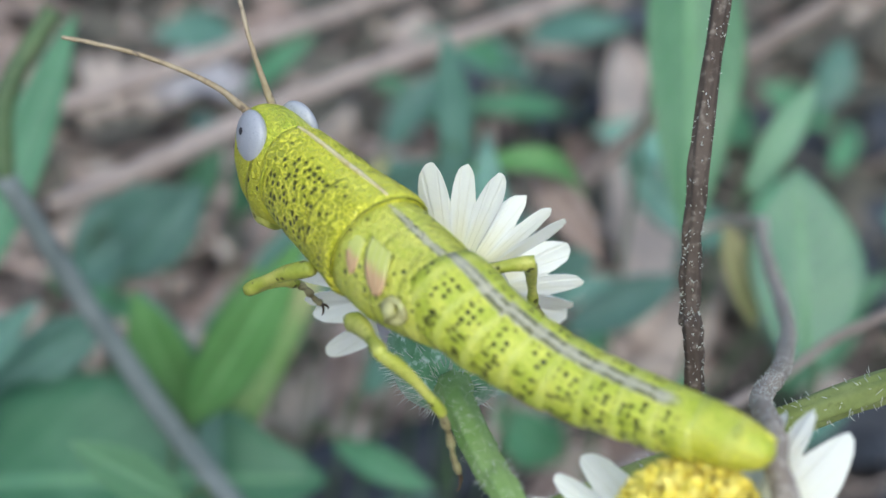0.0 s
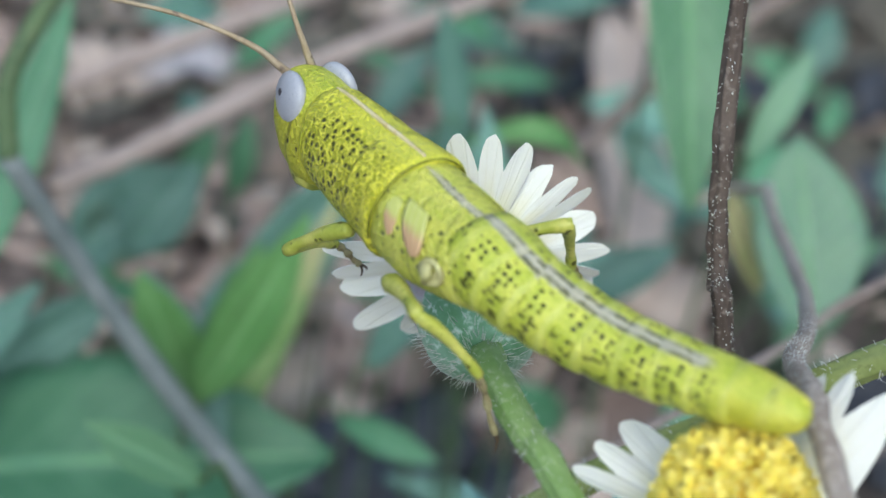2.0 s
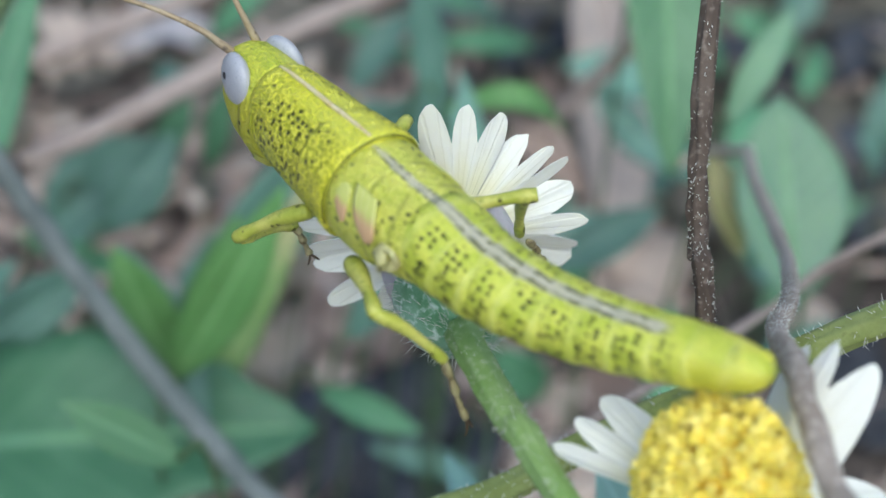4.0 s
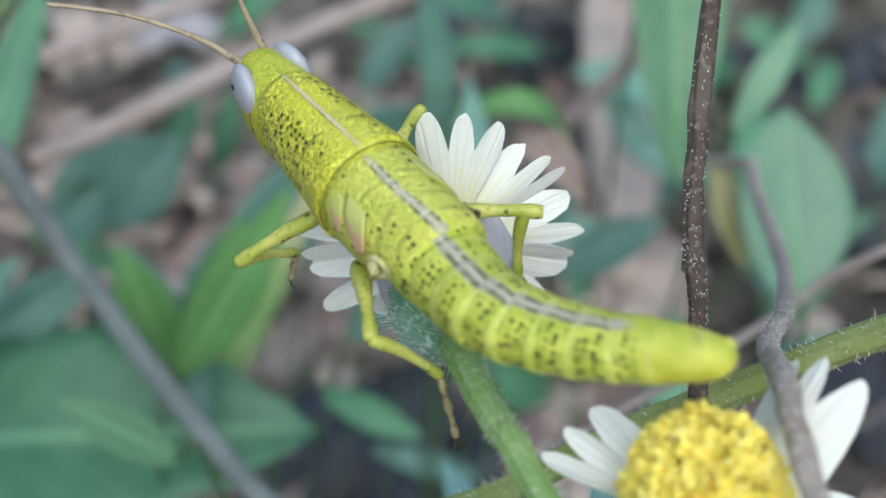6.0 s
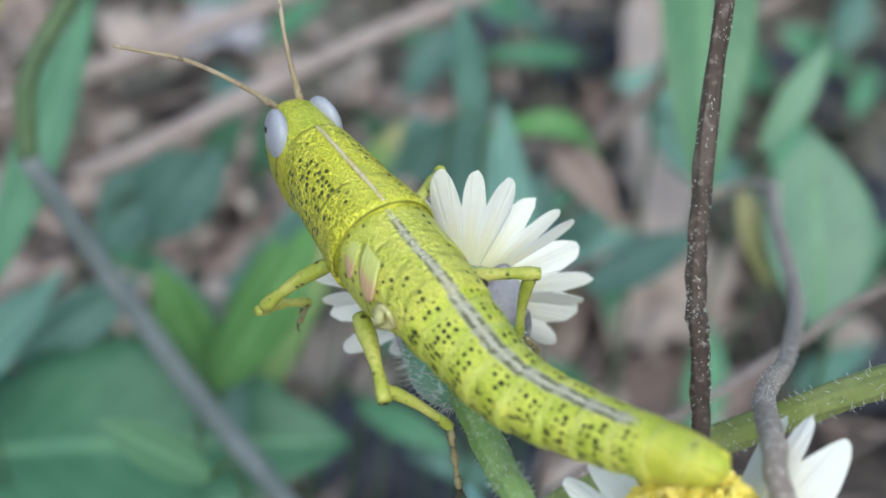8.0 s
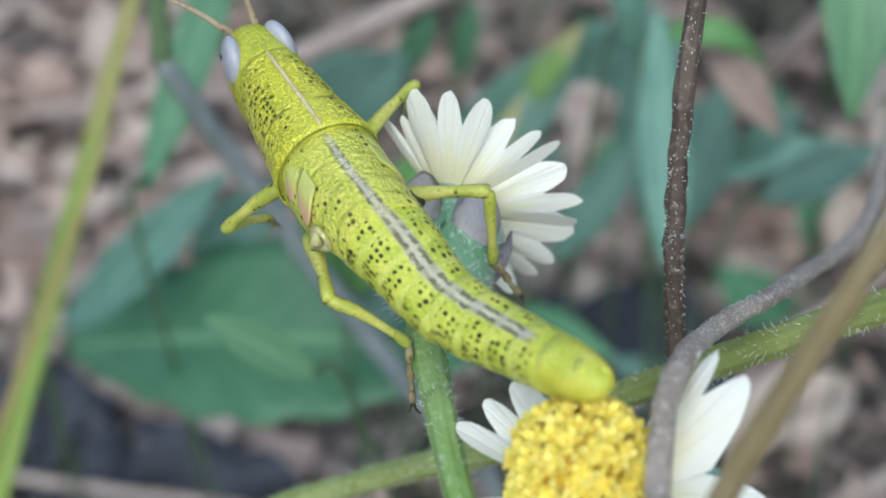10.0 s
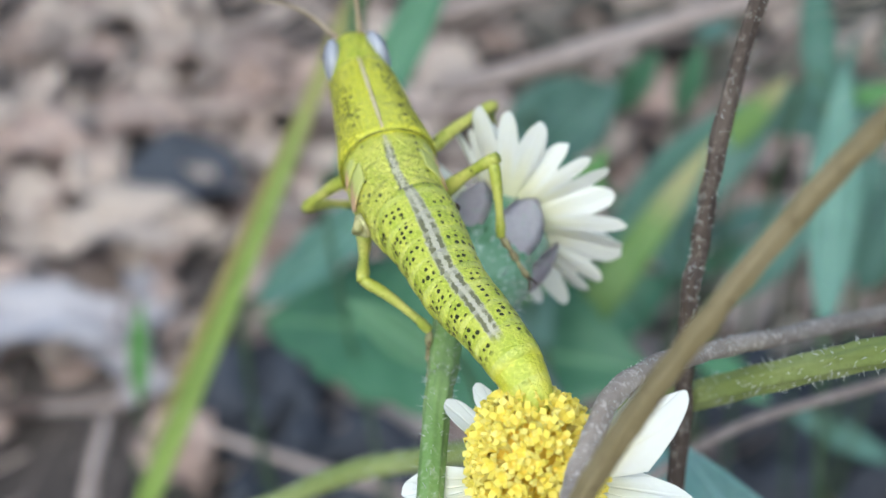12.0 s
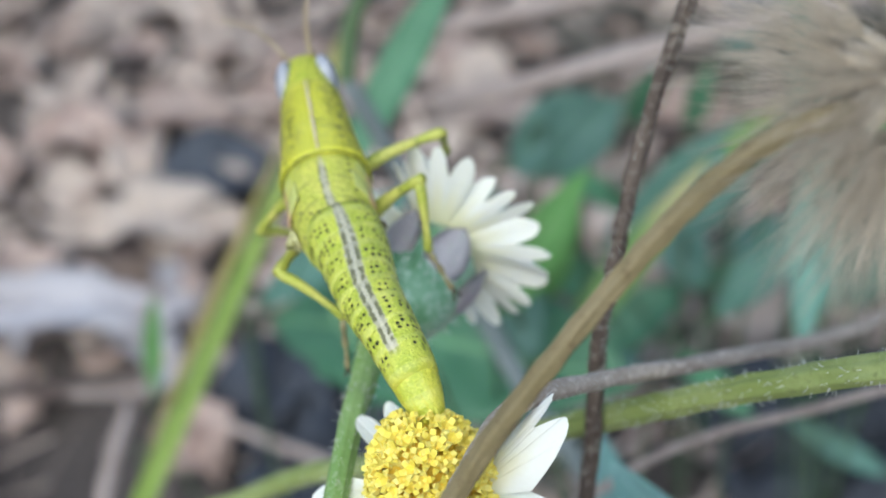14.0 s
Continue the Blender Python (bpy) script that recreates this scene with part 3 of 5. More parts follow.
def tube(points, radii, sides=10, count=0, rough=0.0, cap=True, seed=0, origin=(0, 0, 0), ribs=0, depth=0.07):
    """A round stalk along a smooth curve; radii at its ends or at each point."""
    pts = spline(points, count) if count else [Vector(q) for q in points]
    n = len(pts)
    bm = bmesh.new()
    rings, side = [], None
    for i, c in enumerate(pts):
        t = (pts[min(i + 1, n - 1)] - pts[max(i - 1, 0)]).normalized()
        if side is None:
            side = t.orthogonal().normalized()
        side = (side - t * side.dot(t)).normalized()
        up = t.cross(side)
        u = i / max(1, n - 1) * (len(radii) - 1)
        k = min(int(u), len(radii) - 2)
        r = radii[k] + (radii[k + 1] - radii[k]) * (u - k)
        ring = []
        for j in range(sides):
            a = 2 * math.pi * j / sides
            rr = r * (1 + rough * noise.noise(Vector((i * 0.35, math.cos(a) * 1.5 + seed, math.sin(a) * 1.5))))
            rr *= 1 + depth * math.cos(ribs * a) if ribs else 1
            ring.append(bm.verts.new((c + side * math.cos(a) * rr + up * math.sin(a) * rr - Vector(origin)) * MM))
        rings.append(ring)
    for a, b in zip(rings, rings[1:]):
        for j in range(sides):
            bm.faces.new((a[j], a[(j + 1) % sides], b[(j + 1) % sides], b[j]))
    if cap:
        bm.faces.new(rings[0][::-1])
        bm.faces.new(rings[-1])
    return bm


def hair_mesh(points, radius, count, length, rng, thick=0.03, tilt=0.2, span=(0, 1), origin=(0, 0, 0)):
    """Fine hairs standing on a stalk, as one mesh."""
    pts = spline(points, 80)
    bm = bmesh.new()
    for _ in range(count):
        u = (span[0] + rng.random() * (span[1] - span[0])) * 78
        k = int(u)
        c = pts[k].lerp(pts[k + 1], u - k)
        t = (pts[k + 1] - pts[k]).normalized()
        s = t.orthogonal().normalized()
        a = rng.random() * 2 * math.pi
        d = s * math.cos(a) + t.cross(s) * math.sin(a)
        hair(bm, c + d * radius * 0.95 - Vector(origin), (d + t * rng.uniform(-tilt, tilt * 2)).normalized(), length * rng.uniform(0.5, 1.3), thick, rng)
    return bm


def hair(bm, root, way, length, thick, rng):
    s = way.orthogonal().normalized()
    q = way.cross(s)
    bend = s * rng.uniform(-0.3, 0.3) * length + q * rng.uniform(-0.3, 0.3) * length
    ring = [bm.verts.new((root + (s * math.cos(k * 2.094) + q * math.sin(k * 2.094)) * thick) * MM) for k in range(3)]
    mid = [bm.verts.new((root + way * length * 0.55 + bend * 0.3 + (s * math.cos(k * 2.094) + q * math.sin(k * 2.094)) * thick * 0.7) * MM) for k in range(3)]
    tip = bm.verts.new((root + way * length + bend) * MM)
    for k in range(3):
        bm.faces.new((ring[k], ring[(k + 1) % 3], mid[(k + 1) % 3], mid[k]))
        bm.faces.new((mid[k], mid[(k + 1) % 3], tip))


def blade_mesh(base, tip, width, facing, arch=0.0, fold=0.15, teeth=0, shape=1.0, thick=0.18, wave=0.05, seed=0, rows=22, cols=8, origin=(0, 0, 0)):
    """A leaf: a curved, folded, slightly wavy blade from base to tip with real thickness."""
    b, t, f = Vector(base), Vector(tip), Vector(facing).normalized()
    long = t - b
    size = long.length
    along = long.normalized()
    side = along.cross(f).normalized()
    up = side.cross(along)
    bm = bmesh.new()
    lay = bm.verts.layers.float_vector.new("blade")
    sheets = []
    for face in (1, -1):
        grid = []
        for i in range(rows + 1):
            u = i / rows
            half = width / 2 * (math.sin(math.pi * min(1.0, (u * 0.97 + 0.03)) ** shape) ** 0.8)
            half = max(half, width * 0.03)
            if teeth:
                half *= 1 - 0.16 * abs(math.sin(math.pi * teeth * u)) * (1 if 0.12 < u < 0.95 else 0.3)
            row = []
            for j in range(cols + 1):
                v = 2 * j / cols - 1
                lift = arch * size * math.sin(math.pi * u) + fold * half * abs(v) * 2
                lift += wave * width * noise.noise(Vector((u * 3 + seed * 7.3, v * 1.3, seed)))
                p = b + along * (u * size) + side * (v * half) + up * (lift + face * thick / 2 * (1 - 0.8 * abs(v)))
                vert = bm.verts.new((p - Vector(origin)) * MM)
                vert[lay] = (u, v, 0)
                row.append(vert)
            grid.append(row)
        sheets.append(grid)
        for i in range(rows):
            for j in range(cols):
                q = (grid[i][j], grid[i][j + 1], grid[i + 1][j + 1], grid[i + 1][j])
                bm.faces.new(q if face > 0 else q[::-1])
    a, c = sheets
    rim = [(0, j) for j in range(cols)] + [(i, cols) for i in range(rows)] + [(rows, j) for j in range(cols, 0, -1)] + [(i, 0) for i in range(rows, 0, -1)]
    for (i, j), (k, m) in zip(rim, rim[1:] + rim[:1]):
        bm.faces.new((a[i][j], c[i][j], c[k][m], a[k][m]))
    return bm


def leaf(name, label, base, tip, width, facing, material, category="leaf", group="", rooted=True, rib=0.0, **how):
    """A leaf, with its leafstalk down to the soil unless it lies there, and a raised midrib where it has a marked one."""
    o = Vector(base)
    ob = mesh_object(name, blade_mesh(base, tip, width, facing, origin=base, **how), material)
    ob.matrix_world = Matrix.Translation(o * MM)
    if rib:
        b, t = o, Vector(tip)
        along = (t - b).normalized()
        up = along.cross(Vector(facing).normalized()).normalized().cross(along)
        size = (t - b).length
        line = [b + along * (size * u) + up * (how.get("arch", 0.0) * size * math.sin(math.pi * u) + 0.1) for u in (0.02, 0.2, 0.4, 0.6, 0.8, 0.96)]
        part("midrib", tube(line, [rib, rib * 0.9, rib * 0.7, rib * 0.3], 8, 24, origin=base), M_RIB, ob, "pale raised midrib of the leaf")
    if rooted:
        away = (o - Vector(tip)).normalized()
        foot = Vector((o.x + away.x * 14, o.y + abs(away.y) * 6 + 10, height(o.x + away.x * 14, o.y + 14) - 1))
        pts = [o + (Vector(tip) - o) * 0.04, o + away * 3, o.lerp(foot, 0.45) + away * 3, foot]
        part("leafstalk", tube(pts, [min(0.3, width * 0.08), 0.28, 0.3], 7, 14, 0.1, origin=base), M_LEAFSTALK, ob, "thin green leafstalk")
    return tagged(ob, label, category, group)


def stalk(name, label, points, radii, material, category="stem", sides=12, count=60, rough=0.15, hairs=0, hair_length=0.5, hair_thick=0.03, seed=0, span=(0, 1), tilt=0.2, ribs=0):
    o = Vector(points[0])
    ob = mesh_object(name, tube(points, radii, sides * (3 if ribs else 1), count, rough, seed=seed, origin=o, ribs=ribs), material)
    ob.matrix_world = Matrix.Translation(o * MM)
    if hairs:
        rng = random.Random(seed + 5)
        h = part("hair", hair_mesh(points, min(radii), hairs, hair_length, rng, hair_thick, tilt, span, o), M_HAIR, ob, "fine pale hairs on the stem")
        tagged(h, kind="stuff")
    return tagged(ob, label, category)


# ---- ground and litter ----
def ground():
    bm = bmesh.new()
    n = 120
    grid = []
    for i in range(n + 1):
        row = []
        for j in range(n + 1):
            sx, sy = 2 * i / n - 1, 2 * j / n - 1
            x = 260 * sx + 5000 * sx ** 7
            y = 120 + 320 * sy + 6000 * sy ** 7
            z = 9 * noise.noise(Vector((x * 0.014, y * 0.014, 0.3))) + 3.5 * noise.noise(Vector((x * 0.06, y * 0.06, 2.1))) + 1.2 * noise.noise(Vector((x * 0.2, y * 0.2, 5.1)))
            row.append(bm.verts.new((x * MM, y * MM, z * MM)))
        grid.append(row)
    for i in range(n):
        for j in range(n):
            bm.faces.new((grid[i][j], grid[i + 1][j], grid[i + 1][j + 1], grid[i][j + 1]))
    ob = mesh_object("ground", bm, M_SOIL)
    tagged(ob, "brown soil strewn with dry litter", "ground", kind="structure")


def height(x, y):
    return 9 * noise.noise(Vector((x * 0.014, y * 0.014, 0.3))) + 3.5 * noise.noise(Vector((x * 0.06, y * 0.06, 2.1)))


def litter(name, label, count, material, size, seed, twig=False, area=(-260, 260, -160, 330)):
    """Dry scraps that nobody could count, lying on the soil."""
    rng = random.Random(seed)
    verts, faces = [], []
    for _ in range(count):
        x, y = rng.uniform(*area[:2]), rng.uniform(*area[2:])
        if -128 < x < -40 and 35 < y < 102 and rng.random() < 0.75:
            continue
        z = height(x, y) + rng.uniform(0.5, 7)
        s = size * rng.uniform(0.45, 1.5)
        m = Matrix.Translation((x, y, z)) @ Euler((rng.gauss(0, 0.35), rng.gauss(0, 0.35), rng.uniform(0, 6.28))).to_matrix().to_4x4()
        o, f0 = len(verts), len(faces)
        if twig:
            r = s * rng.uniform(0.012, 0.03)
            bend = rng.uniform(-0.1, 0.1) * s
            for k in range(4):
                u = k / 3 - 0.5
                for a in range(5):
                    q = m @ Vector((u * s * 2, bend * (1 - 4 * u * u) + r * math.cos(a * 1.257), r * math.sin(a * 1.257)))
                    verts.append(q * MM)
            for k in range(3):
                for a in range(5):
                    faces.append((o + k * 5 + a, o + k * 5 + (a + 1) % 5, o + k * 5 + 5 + (a + 1) % 5, o + k * 5 + 5 + a))
        else:
            rows, w, curl, skew = 6, s * rng.uniform(0.12, 0.46), rng.uniform(-0.7, 0.9), rng.uniform(0.5, 1.6)
            for side in (0.12, -0.12):
                for i in range(rows + 1):
                    u = i / rows
                    half = w * max(0.08, math.sin(math.pi * u ** skew)) * rng.uniform(0.55, 1.2)
                    for v in (-1, -0.4, 0.3, 1):
                        z2 = curl * s * 0.25 * (u * 2 - 1) ** 2 + 0.5 * half * v * v * curl + side + rng.uniform(-0.15, 0.15)
                        verts.append((m @ Vector((s * (u - 0.5), half * v, z2))) * MM)
            per = (rows + 1) * 4
            for sh in (0, 1):
                for i in range(rows):
                    for j in range(3):
                        p = o + sh * per + i * 4 + j
                        faces.append((p, p + 1, p + 5, p + 4) if sh == 0 else (p, p + 4, p + 5, p + 1))
        # other scraps are thinned out where the shade-coloured litter lies
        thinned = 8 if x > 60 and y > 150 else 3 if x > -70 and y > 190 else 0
        if material is not M_SHADED and int(abs(x) * 7.3) % 10 < thinned:
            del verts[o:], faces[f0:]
    me = bpy.data.meshes.new(name)
    me.from_pydata(verts, [], faces)
    me.materials.append(material)
    me.polygons.foreach_set("use_smooth", [True] * len(me.polygons))
    tagged(new(name, me), label, "litter", kind="stuff")


def dead_leaf(x, y, length, width, turn, material, label, lift=4.0, seed=0, tilt=0.0, teeth=0):
    z = height(x, y) + lift
    d = Vector((math.cos(radians(turn)), math.sin(radians(turn)), tilt)).normalized() * length / 2
    c = Vector((x, y, z))
    leaf("dead_leaf", label, c - d, c + d, width, (0.05, -0.2, 1), material, "leaf", "dead leaves on the ground", rooted=False, arch=0.10, fold=0.25, wave=0.45, seed=seed, rows=18, cols=8, teeth=teeth)


# ---- flowers ----
def ray_mesh(lobes, inner, depth, rng, cup):
    """A fan-shaped ray cut into three blunt lobes: (angle, radius, rise) of each tip, round the head's axis along z."""
    bm = bmesh.new()
    lay = bm.verts.layers.float_vector.new("blade")
    rows, per = 12, 12
    step = [(b[0] - a[0]) / 2 for a, b in zip(lobes, lobes[1:])]
    step = [step[0] * 1.6] + step + [step[-1] * 1.6]
    slit = min(v[1] for v in lobes) - depth
    across = []
    for k, (ang, out, _) in enumerate(lobes):
        blunt, lean, peak = rng.uniform(1.7, 2.5), rng.uniform(-0.12, 0.12), out + rng.uniform(-0.12, 0.12)
        for j in range(per + (k == len(lobes) - 1)):
            f = 2 * j / per - 1
            a = ang + (f * step[k] if f < 0 else f * step[k + 1]) * 0.97
            ends = k == 0 and f < 0 or k == len(lobes) - 1 and f > 0
            floor = slit - (0.3 * depth if ends else 0)
            g = f - lean * (1 - f * f)
            nick = rng.uniform(-0.09, 0.03) if 0 < j < per else 0.0
            across.append((a, floor + (peak - floor) * max(0.0, 1 - abs(g) ** blunt) + nick, f, k))
    curl = rng.uniform(-0.35, 0.25)
    mid = lobes[len(lobes) // 2][0]
    sheets = []
    for face in (1, -1):
        grid = []
        for i in range(rows + 1):
            u = i / rows
            row = []
            for a, reach, f, k in across:
                r = inner + (reach - inner) * u
                t = radians(mid + (a - mid) * (0.94 + 0.06 * min(1.0, u * 1.7)))
                wide = np.interp(a, [v[0] for v in lobes], [v[1] for v in lobes])
                rise = np.interp(a, [v[0] for v in lobes], [v[2] for v in lobes])
                z = rise * (r - inner) / (wide - inner) + curl * u * u + cup * (2 * (a - lobes[0][0]) / (lobes[-1][0] - lobes[0][0]) - 1) ** 2 * u + 0.015 * math.cos(f * math.pi * 3) * u + (0.03 if abs(f) > 0.99 else 0) + face * 0.025
                vert = bm.verts.new((r * math.cos(t) * MM, r * math.sin(t) * MM, z * MM))
                vert[lay] = (u, k + f / 2, 0)
                row.append(vert)
            grid.append(row)
        sheets.append(grid)
        for i in range(rows):
            for j in range(len(across) - 1):
                q = (grid[i][j], grid[i + 1][j], grid[i + 1][j + 1], grid[i][j + 1])
                bm.faces.new(q if face > 0 else q[::-1])
    a, c = sheets
    cols = len(across) - 1
    rim = [(0, j) for j in range(cols)] + [(i, cols) for i in range(rows)] + [(rows, j) for j in range(cols, 0, -1)] + [(i, 0) for i in range(rows, 0, -1)]
    for (i, j), (k, m) in zip(rim, rim[1:] + rim[:1]):
        bm.faces.new((a[i][j], a[k][m], c[k][m], c[i][j]))
        for sheet in sheets:
            bm.edges.get((sheet[i][j], sheet[k][m])).smooth = False
    return bm


def axis_frame(axis, zero):
    z = Vector(axis).normalized()
    x = (Vector(zero) - z * Vector(zero).dot(z)).normalized()
    return Matrix((x, z.cross(x), z)).transposed().to_4x4()


def ray_petal(flower, frame_m, lobes, inner, depth, rng, lift=0.0, cup=0.2):
    bm = ray_mesh(lobes, inner, depth, rng, cup)
    bm.transform(frame_m @ Matrix.Translation((0, 0, lift * MM)))
    return part("petal", bm, M_PETAL, flower)


def bract(flower, frame_m, angle, r0, r1, z0, z1, width, material, bulge=0.4):
    """A scale of the cup under the head, hugging it."""
    bm = bmesh.new()
    rows, cols = 8, 4
    grid = []
    for i in range(rows + 1):
        u = i / rows
        half = width / 2 * (math.sin(math.pi * (0.18 + 0.80 * u)) ** 0.7)
        r = r0 + (r1 - r0) * u + bulge * math.sin(math.pi * u)
        row = []
        for j in range(cols + 1):
            v = 2 * j / cols - 1
            a = radians(angle) + v * half / max(0.6, r)
            rr = r + 0.10 * (1 - v * v)
            row.append(bm.verts.new((rr * math.cos(a) * MM, rr * math.sin(a) * MM, (z0 + (z1 - z0) * u) * MM)))
        grid.append(row)
    for i in range(rows):
        for j in range(cols):
            bm.faces.new((grid[i][j], grid[i][j + 1], grid[i + 1][j + 1], grid[i + 1][j]))
    bmesh.ops.solidify(bm, geom=bm.faces[:], thickness=0.12 * MM)
    bm.transform(frame_m)
    return part("bract", bm, material, flower)


def cup_mesh(profile, sides=24):
    bm = bmesh.new()
    rings = [[bm.verts.new((r * math.cos(2 * math.pi * j / sides) * MM, r * math.sin(2 * math.pi * j / sides) * MM, z * MM)) for j in range(sides)] for r, z in profile]
    for a, b in zip(rings, rings[1:]):
        for j in range(sides):
            bm.faces.new((a[j], a[(j + 1) % sides], b[(j + 1) % sides], b[j]))
    bm.faces.new(rings[0][::-1])
    bm.faces.new(rings[-1])
    return bm


def cup_hairs(flower, frame_m, profile, count, length, rng, label):
    bm = bmesh.new()
    for _ in range(count):
        k = rng.randrange(len(profile) - 1)
        u, a = rng.random(), rng.random() * 2 * math.pi
        r = profile[k][0] + (profile[k + 1][0] - profile[k][0]) * u
        z = profile[k][1] + (profile[k + 1][1] - profile[k][1]) * u
        d = Vector((math.cos(a), math.sin(a), rng.uniform(-0.4, 0.5))).normalized()
        hair(bm, Vector((r * math.cos(a), r * math.sin(a), z)), d, length * rng.uniform(0.5, 1.3), 0.022, rng)
    bm.transform(frame_m)
    tagged(part("hair", bm, M_HAIR, flower, label), kind="stuff")


def perched_flower():
    """The head that carries the insect: it faces away, so its cup and the backs of the rays show."""
    rng = random.Random(11)
    c = Vector((0.6, 1.2, 146.9))
    fl = thing("daisy_flower", "white-rayed daisy with hairy green cup bending under the insect", "flower", "daisies", c)
    m = axis_frame((0.06, 1.0, 0.02), (0, 0, 1))
    # angles run from straight up towards the camera's right
    for k, lobes in enumerate((
            ((-11, 6.9, 0.9), (4, 6.8, 1.1), (18, 6.4, 1.3)), ((37, 5.7, 1.6), (51, 6.2, 1.7), (64, 6.2, 2.0)), ((81, 6.2, 2.2), (96, 6.7, 1.8), (110, 6.8, 1.8)),
            ((122, 7.2, 1.5), (137, 7.5, 1.2), (150, 7.8, 1.3)), ((160, 8.1, 1.3), (170, 7.6, 1.0), (180, 7.0, 0.9)), ((213, 6.8, 0.7), (231, 8.2, 0.6), (247, 7.7, 0.7)),
            ((257, 7.6, 0.7), (270, 7.8, 0.8), (284, 6.8, 1.0)), ((322, 5.3, 1.0), (334, 5.5, 1.0), (346, 5.6, 1.0)))):
        ray_petal(fl, m, [(a, out * 0.945, rise) for a, out, rise in lobes], 1.5, 1.4, rng, 0.16 * (k % 2))
    mc = Matrix.Translation(Vector((-0.1, 0, -0.75)) * MM) @ m
    profile = [(0.85, -6.4), (1.6, -6.0), (2.45, -5.1), (2.85, -3.8), (3.0, -2.4), (2.95, -1.0), (2.2, 0.1)]
    cup = cup_mesh(profile)
    cup.transform(mc)
    part("cup", cup, M_BRACT, fl, "hairy green cup of the flower head")
    for k in range(6):
        bract(fl, mc, k * 60 + 12, 1.5, 2.35, -6.0, -1.2, 2.8, M_BRACT, 0.85)
    for k in range(6):
        bract(fl, mc, k * 60 + 42, 2.62, 3.15, -3.9, -0.1, 2.7, M_BRACT2, 0.38)
    cup_hairs(fl, mc, profile[:5], 330, 0.65, rng, "white hairs round the cup")
    stem = [(0.4, -4.6, 146.0), (0.3, -7.1, 147.3), (1.4, -11.5, 147.5), (2.1, -14.3, 148.0), (4.7, -24.2, 147.1), (6.0, -36.0, 136.0), (7.0, -44.0, 110.0), (7.0, -46.0, 60.0), (6.0, -46.0, 0.0)]
    part("stalk", tube(stem, [0.88, 0.76, 0.72, 0.66, 0.58, 0.58, 0.65, 0.7, 0.7, 0.7], 42, 90, 0.12, origin=c, ribs=8, depth=0.05), M_STEM, fl, "bent green flower stalk")
    tagged(part("hair", hair_mesh(stem[:7], 0.62, 620, 0.38, rng, 0.016, 0.3, origin=c), M_HAIR, fl, "fine pale hairs on the stalk"), kind="stuff")
    return fl


def floret_mesh(rng, size):
    """A tubular floret: a hollow throat that opens in five thick lobes curling back."""
    bm = bmesh.new()
    n = 5

    def ring(r, z, turn=0.0):
        return [bm.verts.new((r * size * math.cos(2 * math.pi * (k + turn) / n) * MM, r * size * math.sin(2 * math.pi * (k + turn) / n) * MM, z * size * MM)) for k in range(n)]

    low, neck, rim, throat = ring(0.26, -1.1), ring(0.40, -0.1), ring(0.52, 0.34), ring(0.26, -0.25)
    floor = bm.verts.new((0, 0, -0.4 * size * MM))
    for k in range(n):
        q = (k + 1) % n
        bm.faces.new((low[k], low[q], neck[q], neck[k]))
        bm.faces.new((neck[k], neck[q], rim[q], rim[k]))
        bm.faces.new((rim[q], throat[q], throat[k], rim[k]))
        bm.faces.new((throat[q], floor, throat[k]))
        a = 2 * math.pi * (k + 0.5) / n
        out, up = rng.uniform(0.72, 0.90), rng.uniform(0.50, 0.80)
        side = Vector((-math.sin(a), math.cos(a), 0)) * 0.24
        mid = Vector((out * math.cos(a), out * math.sin(a), up))
        m1, m2 = (bm.verts.new((mid + side * w) * size * MM) for w in (-1, 1))
        u1, u2 = (bm.verts.new((mid * 0.97 + side * w + Vector((0, 0, -0.14))) * size * MM) for w in (-1, 1))
        tip = bm.verts.new(Vector(((out + 0.24) * math.cos(a), (out + 0.24) * math.sin(a), up - rng.uniform(0.2, 0.6))) * size * MM)
        bm.faces.new((rim[k], m1, m2, rim[q]))
        bm.faces.new((m1, tip, m2))
        bm.faces.new((neck[q], u2, u1, neck[k]))
        bm.faces.new((u2, tip, u1))
        bm.faces.new((rim[k], neck[k], u1, m1))
        bm.faces.new((m2, u2, neck[q], rim[q]))
        bm.faces.new((m1, u1, tip))
        bm.faces.new((m2, tip, u2))
    bmesh.ops.recalc_face_normals(bm, faces=bm.faces[:])
    return bm


